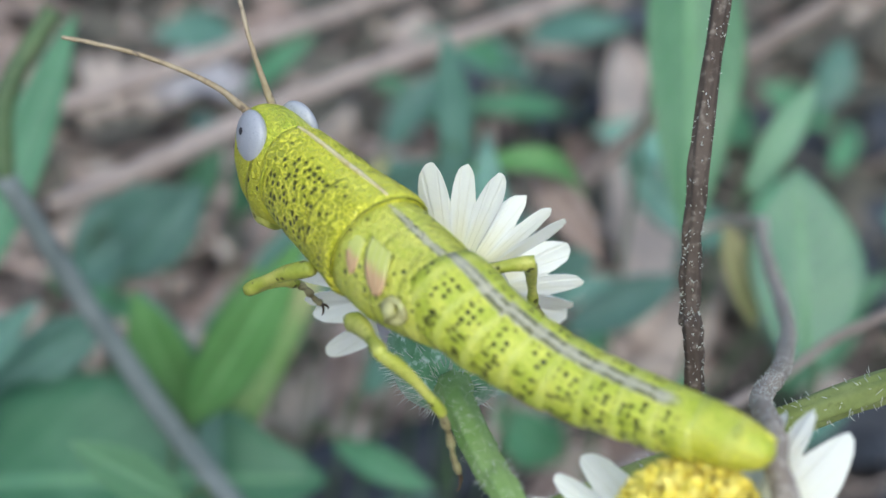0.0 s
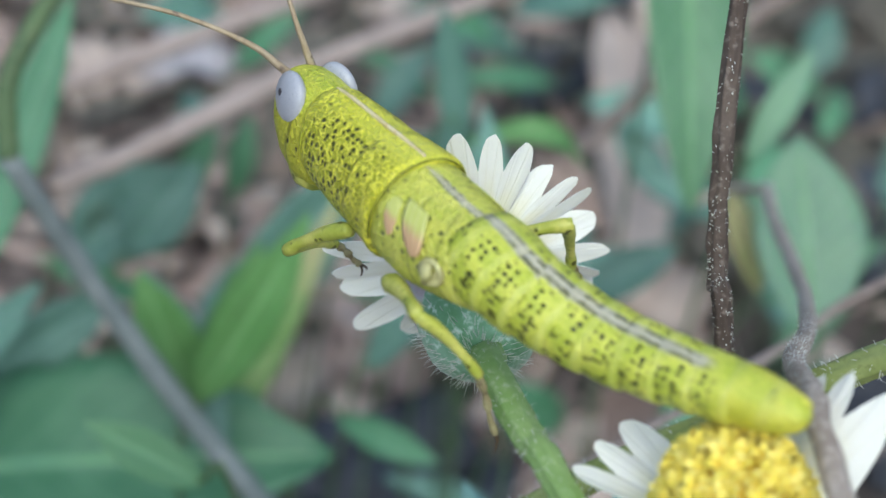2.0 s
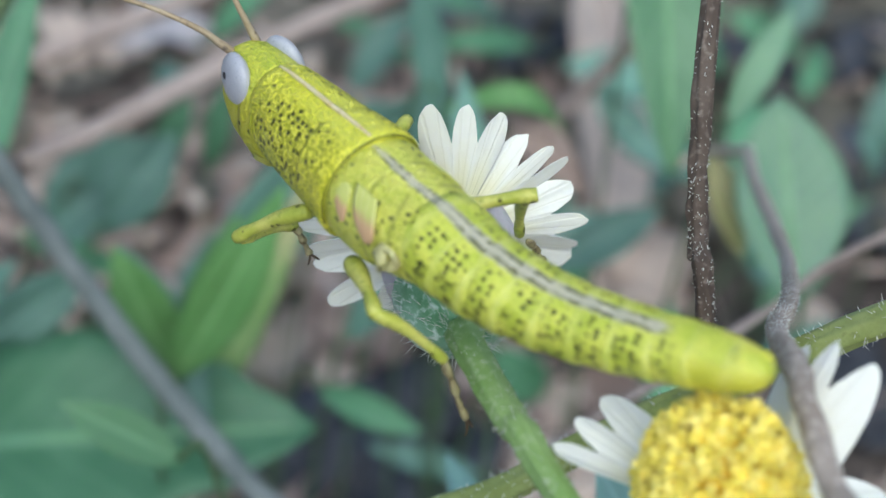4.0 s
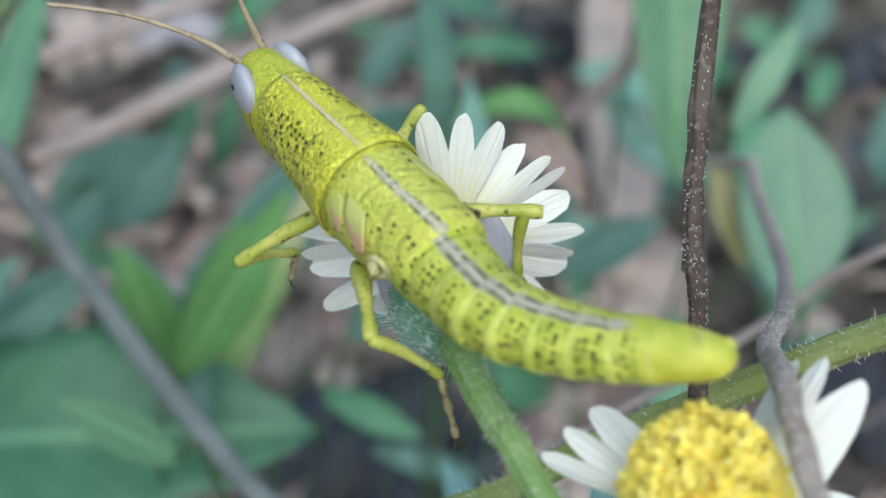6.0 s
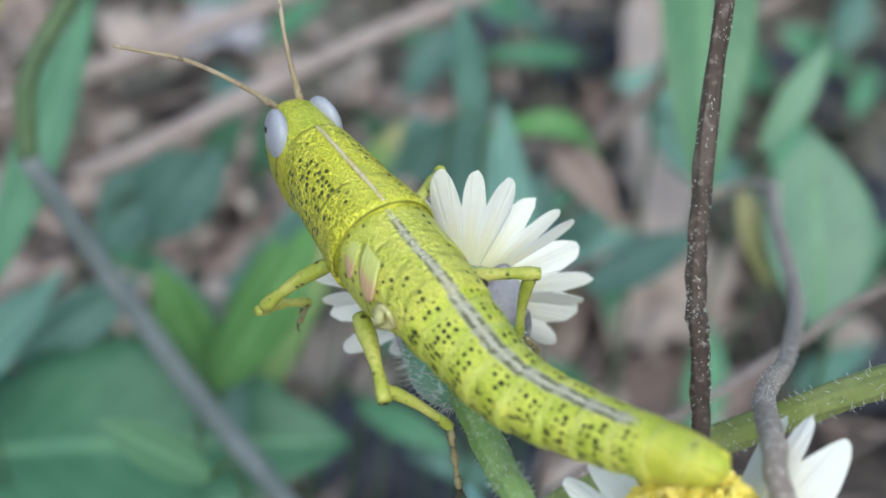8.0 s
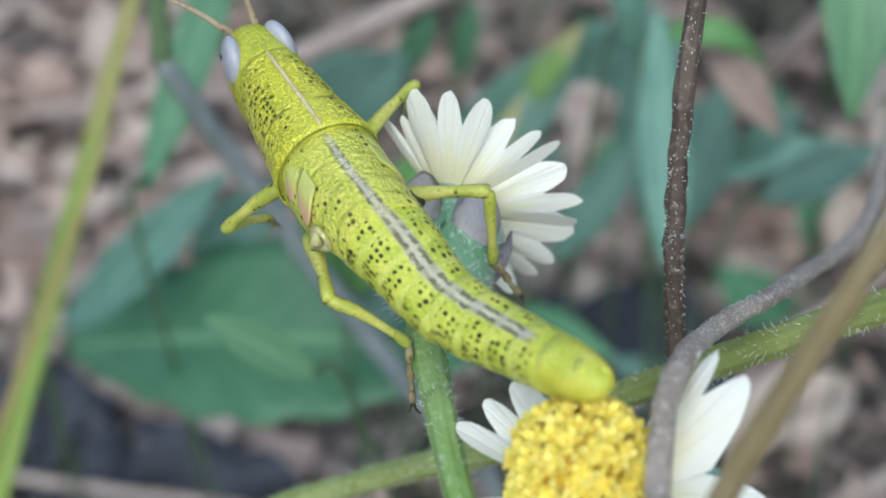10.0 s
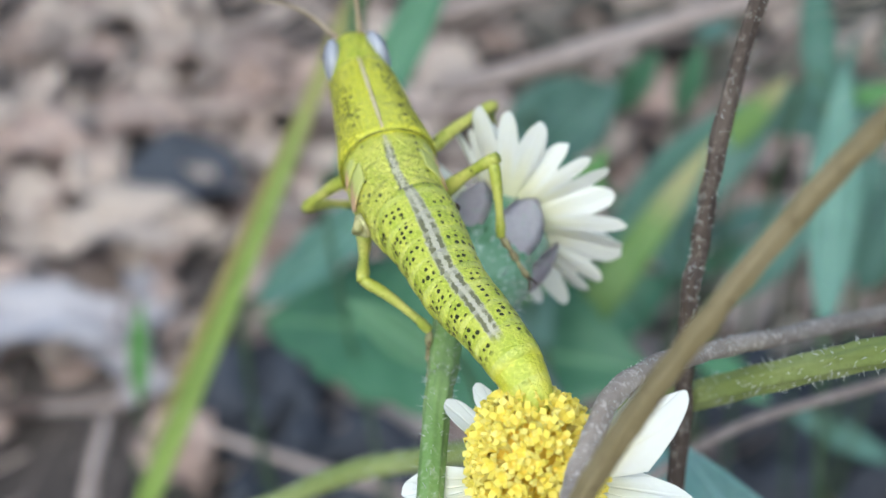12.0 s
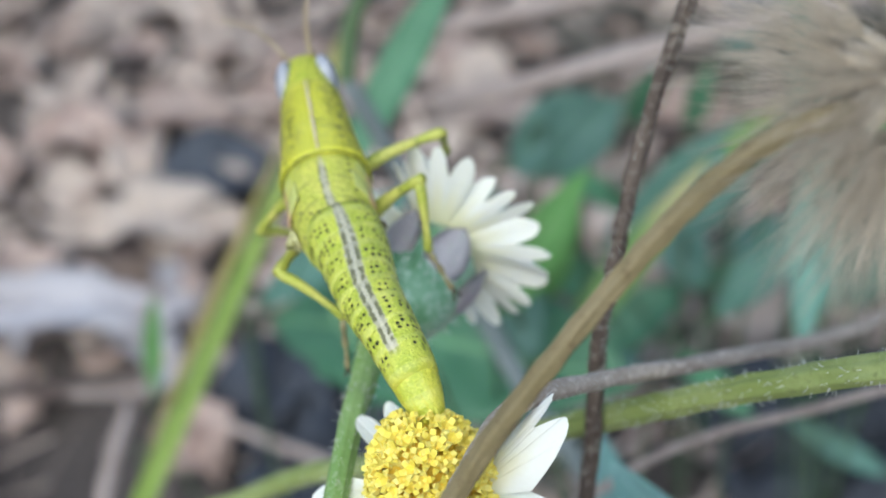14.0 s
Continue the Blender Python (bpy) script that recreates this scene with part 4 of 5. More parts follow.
def open_flower():
    """The head that faces up, with a tall yellow disc."""
    rng = random.Random(23)
    c = Vector((8.3, -18.2, 148.6))
    fl = thing("daisy_flower", "daisy with tall yellow disc and white rays, facing up", "flower", "daisies", c)
    m = axis_frame((-0.10, 0.04, 0.99), (1, 0, 0))
    for k, lobes in enumerate((((120, 6.5, 1.3), (132, 6.7, 1.2), (145, 6.8, 0.9)), ((22, 7.1, 4.4), (36, 6.7, 3.9), (49, 6.9, 3.2)), ((-26, 6.4, -2.2), (-9, 6.9, -2.0), (8, 6.9, -1.6)), ((187, 6.5, -0.8), (202, 6.8, -0.9), (217, 6.5, -0.9)))):
        ray_petal(fl, m, lobes, 1.9, 1.4, rng, 0.1 * (k % 2), -0.7 if k == 1 else 0.2)
    dome = [(2.15, 0.0), (2.3, 0.8), (2.3, 1.6), (2.12, 2.5), (1.72, 3.3), (1.05, 3.9), (0.3, 4.12)]
    core = cup_mesh(dome, 28)
    core.transform(m)
    disc = part("disc", core, M_DISC, fl, "domed yellow flower disc")
    meshes = []
    for k in range(4):
        me = bpy.data.meshes.new("floret")
        b = floret_mesh(rng, 0.51 + 0.03 * k)
        b.normal_update()
        b.to_mesh(me)
        b.free()
        me.materials.append(M_FLORET)
        meshes.append(me)
    belt = [0.0]
    for (r0, z0), (r1, z1) in zip(dome, dome[1:]):
        belt.append(belt[-1] + (r0 + r1) * math.hypot(r1 - r0, z1 - z0))
    count = 164
    for k in range(count):
        u = (k + 0.5) / count
        a = k * 2.39996
        i = next(q for q in range(len(dome) - 1) if belt[q + 1] >= u * belt[-1])
        s = i + (u * belt[-1] - belt[i]) / (belt[i + 1] - belt[i])
        r = dome[i][0] + (dome[i + 1][0] - dome[i][0]) * (s - i)
        z = dome[i][1] + (dome[i + 1][1] - dome[i][1]) * (s - i)
        slope = Vector((dome[i + 1][1] - dome[i][1], dome[i][0] - dome[i + 1][0]))
        slope.normalize()
        nrm = Vector((slope.x * math.cos(a), slope.x * math.sin(a), slope.y))
        nrm = (nrm + Vector((rng.gauss(0, 0.28), rng.gauss(0, 0.28), rng.gauss(0.15, 0.15)))).normalized()
        ob = new("floret", rng.choice(meshes))
        ob.parent = disc
        ob.matrix_basis = m @ Matrix.Translation(Vector((r * math.cos(a), r * math.sin(a), z)) * MM + nrm * rng.uniform(0.30, 0.62) * MM) @ nrm.to_track_quat("Z", "Y").to_matrix().to_4x4() @ Matrix.Rotation(rng.random() * 6.28, 4, "Z")
    for k in range(9):
        bract(fl, m, k * 40 + 8, 1.2, 2.45, -4.2, -0.5, 2.0, M_DRYBRACT if k % 3 else M_BRACT, 0.6)
    cup = cup_mesh([(0.7, -5.0), (1.3, -4.2), (2.0, -2.8), (2.3, -1.2), (2.2, -0.4)])
    cup.transform(m)
    part("cup", cup, M_DRYBRACT, fl, "brown drying cup of the flower head")
    stem = [(8.9, -18.4, 144.0), (9.2, -18.9, 138), (9.6, -20, 125), (10, -24, 95), (10, -27, 50), (10, -28, 0)]
    part("stalk", tube(stem, [0.7, 0.75, 0.8, 0.85], 12, 50, 0.12, origin=c), M_STEM, fl, "green flower stalk")
    return fl


def plume_mesh(rng):
    """A seed with its parachute of bristles, along +z."""
    bm = tube([(0, 0, 0), (0, 0, 1.0), (0, 0, 1.9)], [0.12, 0.22, 0.1], 6, 5)
    for k in range(30):
        a = k * 2.39996
        spread = rng.uniform(0.15, 0.5)
        way = Vector((math.cos(a) * spread, math.sin(a) * spread, 1.0)).normalized()
        hair(bm, Vector((0, 0, 1.8)), way, rng.uniform(3.8, 8.4), 0.026, rng)
    return bm


def seed_head(at, axis):
    rng = random.Random(31)
    sh = thing("seed_head", "tan fluffy dry seed head of a daisy", "seed head", at=at)
    bm = bmesh.new()
    bmesh.ops.create_icosphere(bm, subdivisions=2, radius=1.5 * MM)
    part("core", bm, M_DRYBRACT, sh, "brown dry receptacle")
    ax = Vector(axis).normalized()
    fluff = bmesh.new()
    for k in range(110):
        z = 1 - 1.9 * (k + 0.5) / 110
        r = math.sqrt(max(0.0, 1 - z * z))
        d = Vector((r * math.cos(k * 2.39996), r * math.sin(k * 2.39996), z))
        d = (ax.to_track_quat("Z", "Y") @ d + Vector((rng.gauss(0, 0.15), rng.gauss(0, 0.15), rng.gauss(0, 0.2) - 0.35))).normalized()
        b = plume_mesh(rng)
        b.transform(Matrix.Translation(d * 1.1 * MM) @ d.to_track_quat("Z", "Y").to_matrix().to_4x4())
        me = bpy.data.meshes.new("plume")
        b.to_mesh(me)
        b.free()
        fluff.from_mesh(me)
        bpy.data.meshes.remove(me)
    tagged(part("fluff", fluff, M_PAPPUS, sh, "tan bristly seed plumes"), kind="stuff")
    return sh


# ---- the insect ----
def loft(sections, sides=28, skin0=0.0):
    """Rings across the body: (x, half width, half height, height of the back, side shift). Carries the skin coordinates."""
    bm = bmesh.new()
    skin = bm.verts.layers.float_vector.new("skin")
    angl = bm.verts.layers.float.new("ang")
    rings = []
    for x, hw, hh, top, shift in sections:
        ring = []
        for j in range(sides):
            a = 2 * math.pi * (j + 0.5) / sides - math.pi
            s, c = math.sin(a), math.cos(a)
            p = 0.88
            y = hw * math.copysign(abs(s) ** p, s)
            z = hh * math.copysign(abs(c) ** p, c)
            vert = bm.verts.new((x * MM, (y + shift) * MM, (top - hh + z) * MM))
            vert[skin] = (x + skin0, a * (hw + hh) / 2, 0)
            vert[angl] = a
            ring.append(vert)
        rings.append(ring)
    for a, b in zip(rings, rings[1:]):
        for j in range(sides - 1):
            bm.faces.new((a[j], a[j + 1], b[j + 1], b[j]))
        bm.faces.new((a[sides - 1], a[0], b[0], b[sides - 1]))
    bm.faces.new(rings[0][::-1])
    bm.faces.new(rings[-1])
    bmesh.ops.recalc_face_normals(bm, faces=bm.faces[:])
    return bm


# the line of the back in the insect's space, as the abdomen lifts, sinks and settles
BACK_START = [(1.0, 0, -0.05), (-1.5, 0, -0.3)]
BACKS = (
    [(-4.08, -0.24, -0.24), (-6.68, -0.46, -0.72), (-10.06, -1.5, -1.4), (-14.26, -2.6, -1.1), (-18.5, -3.7, -0.4)],
    [(-5.18, -0.1, -1.1), (-8.9, -0.02, -0.9), (-12.2, -1.1, -0.7), (-15.3, -2.9, -0.3), (-18.2, -4.9, 0.1)],
    [(-5.7, -0.5, -1.1), (-9.3, -1.0, -2.0), (-12.6, -2.1, -2.0), (-15.6, -2.9, -1.35), (-18.5, -3.7, -0.4)],
    [(-5.9, -0.58, -0.35), (-9.8, -0.8, -0.3), (-13.0, -1.32, -0.35), (-15.5, -1.85, -1.0), (-17.5, -2.4, -3.1)],
)
TWISTS = (-0.4, 0.1, -0.22, -0.5)
SQUEEZE = (0.89, 0.90, 0.865, 0.89)
SEGMENT, SEGMENTS, FIRST = 1.6, 8, 4.6


def back_poses(points, twist, squeeze):
    """The pose of each abdominal ring along the line of the back."""
    fine = spline(points, 400)
    run, arcs = 0.0, [0.0]
    for a, b in zip(fine, fine[1:]):
        run += (b - a).length
        arcs.append(run)
    poses = []
    for k in range(SEGMENTS + 1):
        want = 1.0 + FIRST + k * SEGMENT * squeeze
        i = min(range(400), key=lambda q: abs(arcs[q] - want))
        t = (fine[max(0, i - 12)] - fine[min(399, i + 12)]).normalized()
        y = Vector((0, 0, 1)).cross(t).normalized()
        z = t.cross(y)
        a = twist * k / SEGMENTS
        y, z = y * math.cos(a) + z * math.sin(a), z * math.cos(a) - y * math.sin(a)
        r = Matrix((t, y, z)).transposed().to_4x4()
        poses.append(Matrix.Translation(fine[i] * MM) @ r)
    return poses


def limb(parent, name, material, a, b, r0, r1, label=""):
    """A leg piece that runs along +x from its joint; returns the part and its length."""
    size = (Vector(b) - Vector(a)).length
    pts = [(0, 0, 0), (size * 0.3, 0.012 * size, 0.035 * size), (size * 0.7, 0.012 * size, 0.03 * size), (size, 0, 0)]
    bm = tube(pts, [r0 * 0.8, r0 * 1.04, r0 * 0.98, (r0 + r1) / 2, r1 * 0.96, r1 * 0.94, r1 * 1.18, r1 * 1.02], 12, 26, 0.10)
    ob = part(name, bm, material, parent, label)
    ob.matrix_basis = limb_pose(a, b)
    return ob


def limb_pose(a, b):
    a, b = Vector(a), Vector(b)
    x = (b - a).normalized()
    y = Vector((0, 0, 1)).cross(x)
    y = y.normalized() if y.length > 1e-4 else Vector((0, 1, 0))
    return Matrix.Translation(a * MM) @ Matrix((x, y, x.cross(y))).transposed().to_4x4()


# joints in the insect's own space: hip, knee, shin's end, foot's end
LEGS = {
    "front_left": [((2.2, 1.7, -4.4), (5.6, 2.6, -7.4), (6.7, -0.8, -8.7), (5.3, -1.6, -9.5)),
        ((2.2, 1.7, -4.4), (4.2, 5.3, -6.4), (5.0, 2.3, -8.5), (5.1, 3.0, -9.9)),
        ((2.2, 1.7, -4.4), (4.3, 4.4, -7.5), (6.1, 1.8, -9.5), (6.9, 1.4, -10.8)),
        ((2.2, 1.7, -4.4), (3.5, 4.5, -7.8), (4.7, 1.7, -10.1), (5.8, 0.7, -10.8))],
    "front_right": [((2.4, -1.7, -4.4), (5.3, -5.5, -4.7), (7.3, -6.4, -7.8), (8.1, -6.8, -9.2)),
        ((2.4, -1.7, -4.4), (5.3, -5.5, -4.7), (7.3, -6.4, -7.8), (8.1, -6.8, -9.2)),
        ((3.0, -2.6, -4.4), (5.6, -6.7, -4.4), (7.7, -6.9, -7.4), (8.6, -7.0, -8.6)),
        ((2.6, -2.2, -4.0), (2.92, -6.88, -2.99), (5.0, -7.07, -6.17), (5.9, -6.77, -7.37))],
    "middle_left": [((-1.0, 1.8, -5.0), (-5.1, 3.3, -3.5), (-6.2, 0.7, -6.5), (-7.1, -0.1, -9.5)),
        ((-1.0, 1.8, -5.0), (-5.2, 3.7, -4.7), (-5.8, 1.4, -8.2), (-6.9, 1.8, -11.2)),
        ((-1.0, 1.8, -5.0), (-5.5, 2.7, -4.6), (-7.0, 0.0, -7.5), (-7.7, 0.5, -10.6)),
        ((-1.0, 1.8, -5.0), (-5.0, 3.4, -3.5), (-6.5, 0.6, -6.2), (-7.5, 1.0, -9.3))],
    "middle_right": [((-1.0, -1.9, -4.6), (-3.3, -5.5, -2.8), (-2.2, -7.3, -6.2), (-1.7, -8.9, -8.2)),
        ((-1.0, -1.9, -4.6), (-3.2, -5.3, -5.0), (-2.7, -4.7, -9.0), (-2.6, -5.5, -11.5)),
        ((-1.0, -1.9, -4.6), (-2.5, -6.5, -5.1), (-3.0, -6.1, -9.0), (-3.6, -7.1, -11.3)),
        ((-1.0, -1.9, -4.6), (-2.5, -4.9, -1.5), (-4.1, -4.6, -5.1), (-6.1, -5.6, -7.0))],
}


def bud_mesh(x0, x1, w, top, low, s):
    """A short lobe hugging the flank: wide above, narrowing to a rounded tip below."""
    bm = bmesh.new()
    lay = bm.verts.layers.float_vector.new("blade")
    rows, cols = 14, 8
    grid = []
    for i in range(rows + 1):
        u = i / rows
        a = top + (low - top) * u
        half = w * (1 - u ** 2.2) ** 0.5 * (0.75 + 0.35 * u) + 0.02
        row = []
        for j in range(cols + 1):
            v = 2 * j / cols - 1
            x = x0 + (x1 - x0) * u + v * half
            lift = 1.004 + 0.03 * u * (1 - v * v)
            vert = bm.verts.new((x * MM, 2.34 * lift * math.sin(a) ** 0.88 * s * MM, (-0.33 - 2.22 + 2.27 * lift * math.copysign(abs(math.cos(a)) ** 0.88, math.cos(a))) * MM))
            vert[lay] = (u, v, 0)
            row.append(vert)
        grid.append(row)
    for i in range(rows):
        for j in range(cols):
            bm.faces.new((grid[i][j], grid[i][j + 1], grid[i + 1][j + 1], grid[i + 1][j]))
    bmesh.ops.recalc_face_normals(bm, faces=bm.faces[:])
    bmesh.ops.solidify(bm, geom=bm.faces[:], thickness=0.06 * MM)
    return bm


def foot_mesh(size):
    """Three foot joints, a pad and a pair of hooked claws along +x."""
    bm = tube([(0, 0, 0), (size * 0.33, 0, 0.06), (size * 0.66, 0, -0.02), (size * 0.95, 0, 0)], [0.13, 0.19, 0.22, 0.11, 0.18, 0.21, 0.10, 0.14, 0.14, 0.20, 0.14], 8, 23, 0.1)
    return bm


def claw_mesh(size):
    bm = bmesh.new()
    for s in (1, -1):
        b = tube([(size * 0.92, 0, 0), (size * 1.05, 0.12 * s, 0.02), (size * 1.15, 0.26 * s, -0.10), (size * 1.16, 0.30 * s, -0.24)], [0.07, 0.055, 0.02], 6, 8)
        me = bpy.data.meshes.new("claw")
        b.to_mesh(me)
        b.free()
        bm.from_mesh(me)
        bpy.data.meshes.remove(me)
    return bm


def grasshopper():
    g = thing("grasshopper", "yellow-green grasshopper nymph with grey eyes, lacking hind legs", "grasshopper")
    g.rotation_mode = "QUATERNION"
    # saddle over the fore body, with a proud rear rim
    saddle = [(6.85, 1.52, 1.85, -0.92, 0), (6.45, 1.76, 2.2, -0.76, 0), (5.4, 1.90, 2.35, -0.60, 0), (3.6, 2.10, 2.42, -0.38, 0), (2.9, 2.14, 2.42, -0.36, 0), (1.8, 2.28, 2.46, -0.14, 0), (0.6, 2.45, 2.52, 0.04, 0), (0.15, 2.52, 2.56, 0.08, 0), (-0.1, 2.52, 2.55, 0.06, 0), (-0.2, 2.40, 2.42, -0.06, 0)]
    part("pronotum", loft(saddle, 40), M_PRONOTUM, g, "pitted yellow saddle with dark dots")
    groove = [(-0.22, 2.46 * math.sin(a), 0.03 - 2.48 + 2.48 * math.cos(a)) for a in [radians(v) for v in range(-110, 111, 10)]]
    part("rim", tube(groove, [0.05, 0.05], 8, 60, 0.25), M_RIM, g, "dark rim behind the saddle")
    collar = [(6.55 - 0.25 * abs(math.sin(a)), 1.80 * math.sin(a), -0.80 - 2.16 + 2.17 * math.cos(a)) for a in [radians(v) for v in range(-125, 126, 10)]]
    part("collar", tube(collar, [0.07, 0.05, 0.03, 0.05, 0.07], 8, 60, 0.5), M_COLLAR, g, "yellow-green crease where saddle meets head")
    ridge = tube([(6.7, 0, -0.84), (5.6, 0, -0.60), (3.6, 0, -0.36), (1.8, 0, -0.12), (0.0, 0, 0.08)], [0.07, 0.11, 0.11, 0.12, 0.08], 8, 24, 0.2)
    part("keel", ridge, M_KEEL, g, "pale raised line along the saddle")
    chest = [(0.6, 2.30, 2.26, -0.22, 0), (-0.6, 2.36, 2.30, -0.25, 0), (-2.0, 2.36, 2.22, -0.38, 0), (-3.2, 2.24, 2.06, -0.48, -0.08), (-4.4, 2.08, 1.86, -0.62, -0.20), (-5.4, 1.92, 1.62, -0.85, -0.32)]
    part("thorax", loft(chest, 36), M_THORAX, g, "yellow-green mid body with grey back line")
    skull = [(5.9, 1.60, 2.4, -0.88, 0), (7.2, 1.72, 2.65, -0.92, 0), (8.3, 1.68, 2.4, -1.00, 0), (9.1, 1.50, 1.9, -1.20, 0), (9.7, 1.14, 1.4, -1.50, 0), (10.05, 0.74, 0.95, -1.82, 0), (10.2, 0.35, 0.5, -2.2, 0)]
    part("head", loft(skull, 32), M_HEAD, g, "smooth green head")
    feelers = []
    jaw = loft([(6.6, 1.1, 0.9, -4.5, 0), (7.4, 1.2, 1.1, -4.4, 0), (8.1, 1.05, 1.0, -4.4, 0), (8.6, 0.6, 0.7, -4.6, 0)], 20)
    part("mouthparts", jaw, M_LEG, g, "yellowish jaws and palps")
    for s in (1, -1):
        bm = bmesh.new()
        bmesh.ops.create_uvsphere(bm, u_segments=24, v_segments=16, radius=MM)
        bm.transform(Matrix.Translation(Vector((8.3, 1.22 * s, -2.12)) * MM) @ Matrix.Rotation(radians(-24), 4, "Y") @ Matrix.Rotation(radians(-10 * s), 4, "Z") @ Matrix.Diagonal((1.22, 0.54, 1.26, 1)))
        eye = part("eye", bm, M_EYE, g, "smooth blue-grey eye")
        bm = bmesh.new()
        bmesh.ops.create_uvsphere(bm, u_segments=10, v_segments=8, radius=MM)
        bm.transform(Matrix.Translation(Vector((8.5, 1.72 * s, -1.8)) * MM) @ Matrix.Diagonal((0.11, 0.06, 0.2, 1)))
        part("pupil", bm, M_PUPIL, eye, "dark spot in the eye")
        if s > 0:
            pts = [(9.5, 0.65, -1.75), (10.4, 1.9, 0.0), (12.0, 3.9, 1.4), (12.8, 5.6, 2.4), (13.4, 7.0, 3.1)]
        else:
            pts = [(9.6, -0.55, -1.65), (9.9, -0.35, 0.2), (10.9, -0.5, 1.5), (12.2, -0.9, 2.5), (14.0, -1.4, 3.6)]
        feeler = part("antenna", tube(pts, [0.20, 0.13, 0.11, 0.10, 0.09], 8, 40, 0.25), M_ANTENNA, g, "slender tan antenna")
        feeler.rotation_mode = "QUATERNION"
        feelers.append(feeler)
        for x0, x1, w, top, low in ((-0.78, -1.25, 0.52, 0.80, 1.50), (-2.0, -2.95, 0.90, 0.66, 1.50)):
            part("wing_pad", bud_mesh(x0, x1, w, top, low, s), M_BUD, g, "small orange-tipped green wing bud")
        scar = tube([(-4.0, 1.95 * s, -2.45), (-4.05, 2.22 * s, -2.5), (-4.1, 2.32 * s, -2.5), (-4.1, 2.20 * s, -2.51)], [0.64, 0.60, 0.44, 0.20], 16)
        part("hip_scar", scar, M_STUMP if s > 0 else M_CLAW, g, "round scar where the hind leg is missing")
    # the fore body is carried a little raised
    for ob in g.children:
        if ob.name.split(".")[0] in ("pronotum", "rim", "collar", "keel", "head", "mouthparts", "eye", "antenna"):
            ob.matrix_basis = Matrix.Rotation(radians(-4.8), 4, "Y")
    # abdomen rings
    rings = []
    for k in range(SEGMENTS):
        f = k / (SEGMENTS - 1)
        hw, hh = 2.04 - 0.90 * f ** 0.9 + 0.16 * f ** 2, 1.78 - 0.66 * f ** 0.95
        n = SEGMENT
        sec = [(0.5, hw * 0.94, hh * 0.94, -0.12, 0), (0.0, hw * 0.985, hh * 0.985, -0.03, 0), (-n * 0.4, hw, hh, 0.0, 0), (-n * 0.75, hw * 0.985, hh * 0.985, 0.0, 0), (-n * 1.02, hw * 0.952, hh * 0.952, -0.04, 0), (-n * 1.25, hw * 0.90, hh * 0.90, -0.12, 0)]
        ob = part("abdomen_ring", loft(sec, 32, skin0=-(FIRST + k * n)), M_ABDOMEN, g)
        ob.rotation_mode = "QUATERNION"
        rings.append(ob)
    tip = [(0.4, 1.19, 1.00, -0.08, 0), (-0.4, 1.20, 1.00, -0.05, 0), (-0.9, 1.16, 0.96, -0.08, 0), (-1.5, 1.08, 0.88, -0.14, 0), (-2.1, 0.95, 0.76, -0.24, 0), (-2.6, 0.78, 0.62, -0.38, 0), (-2.95, 0.54, 0.44, -0.55, 0), (-3.12, 0.24, 0.20, -0.76, 0)]
    t = part("tail_tip", loft(tip, 28, skin0=-(FIRST + SEGMENTS * SEGMENT)), M_ABDOMEN, g, "bright yellow end of the abdomen")
    plate = loft([(-1.6, 0.42, 0.10, -0.16, 0), (-2.2, 0.40, 0.10, -0.25, 0), (-2.7, 0.30, 0.10, -0.42, 0), (-3.0, 0.12, 0.06, -0.64, 0)], 14, skin0=-(FIRST + SEGMENTS * SEGMENT))
    part("end_plate", plate, M_ABDOMEN, t, "small pointed plate over the tail end")
    for s in (1, -1):
        part("tail_spur", tube([(-2.3, 0.50 * s, -0.56), (-2.7, 0.50 * s, -0.57), (-2.95, 0.45 * s, -0.60), (-3.1, 0.40 * s, -0.63)], [0.12, 0.12, 0.07, 0.02], 8, 10), M_SPUR, t)
    rings.append(t)
    legs = {}
    for name, sets in LEGS.items():
        a, b, c, d = sets[2]
        front = name.startswith("front")
        femur = limb(g, "femur", M_LEG, a, b, 0.38 if front else 0.44, 0.29, "yellow-green dotted thigh of a leg")
        tibia = limb(g, "tibia", M_LEG, b, c, 0.30, 0.22, "slim yellow-green shin")
        foot = part("foot", foot_mesh((Vector(d) - Vector(c)).length), M_TARSUS, g, "jointed brownish foot")
        foot.matrix_basis = limb_pose(c, d)
        part("claws", claw_mesh((Vector(d) - Vector(c)).length), M_CLAW, foot, "dark hooked claws")
        legs[name] = (femur, tibia, foot)
    return g, rings, legs, feelers


# ---- build ----
ground()
litter("leaf_litter", "brown dry leaf scraps on the soil", 2050, M_DEAD, 14, 5)
litter("pale_litter", "pale dry leaf scraps on the soil", 1180, M_DEADPALE, 11, 6)
litter("beige_litter", "beige curled leaf scraps on the soil", 520, M_DEADPALE, 11, 8, area=(-230, 10, 120, 330))
litter("twig_litter", "thin dry twigs on the soil", 1500, M_STRAW, 15, 7, twig=True)
litter("dark_twig_litter", "brown dry twigs on the soil", 800, M_DUN, 14, 9, twig=True)
# added dark scraps: the shade under the weeds is put into their colour
litter("shaded_litter", "grey-brown damp leaf scraps under the weeds", 700, M_SHADED, 16, 10, area=(62, 230, 165, 330))
litter("shaded_litter", "grey-brown damp leaf scraps under the weeds", 260, M_SHADED, 15, 12, area=(-70, 62, 195, 330))

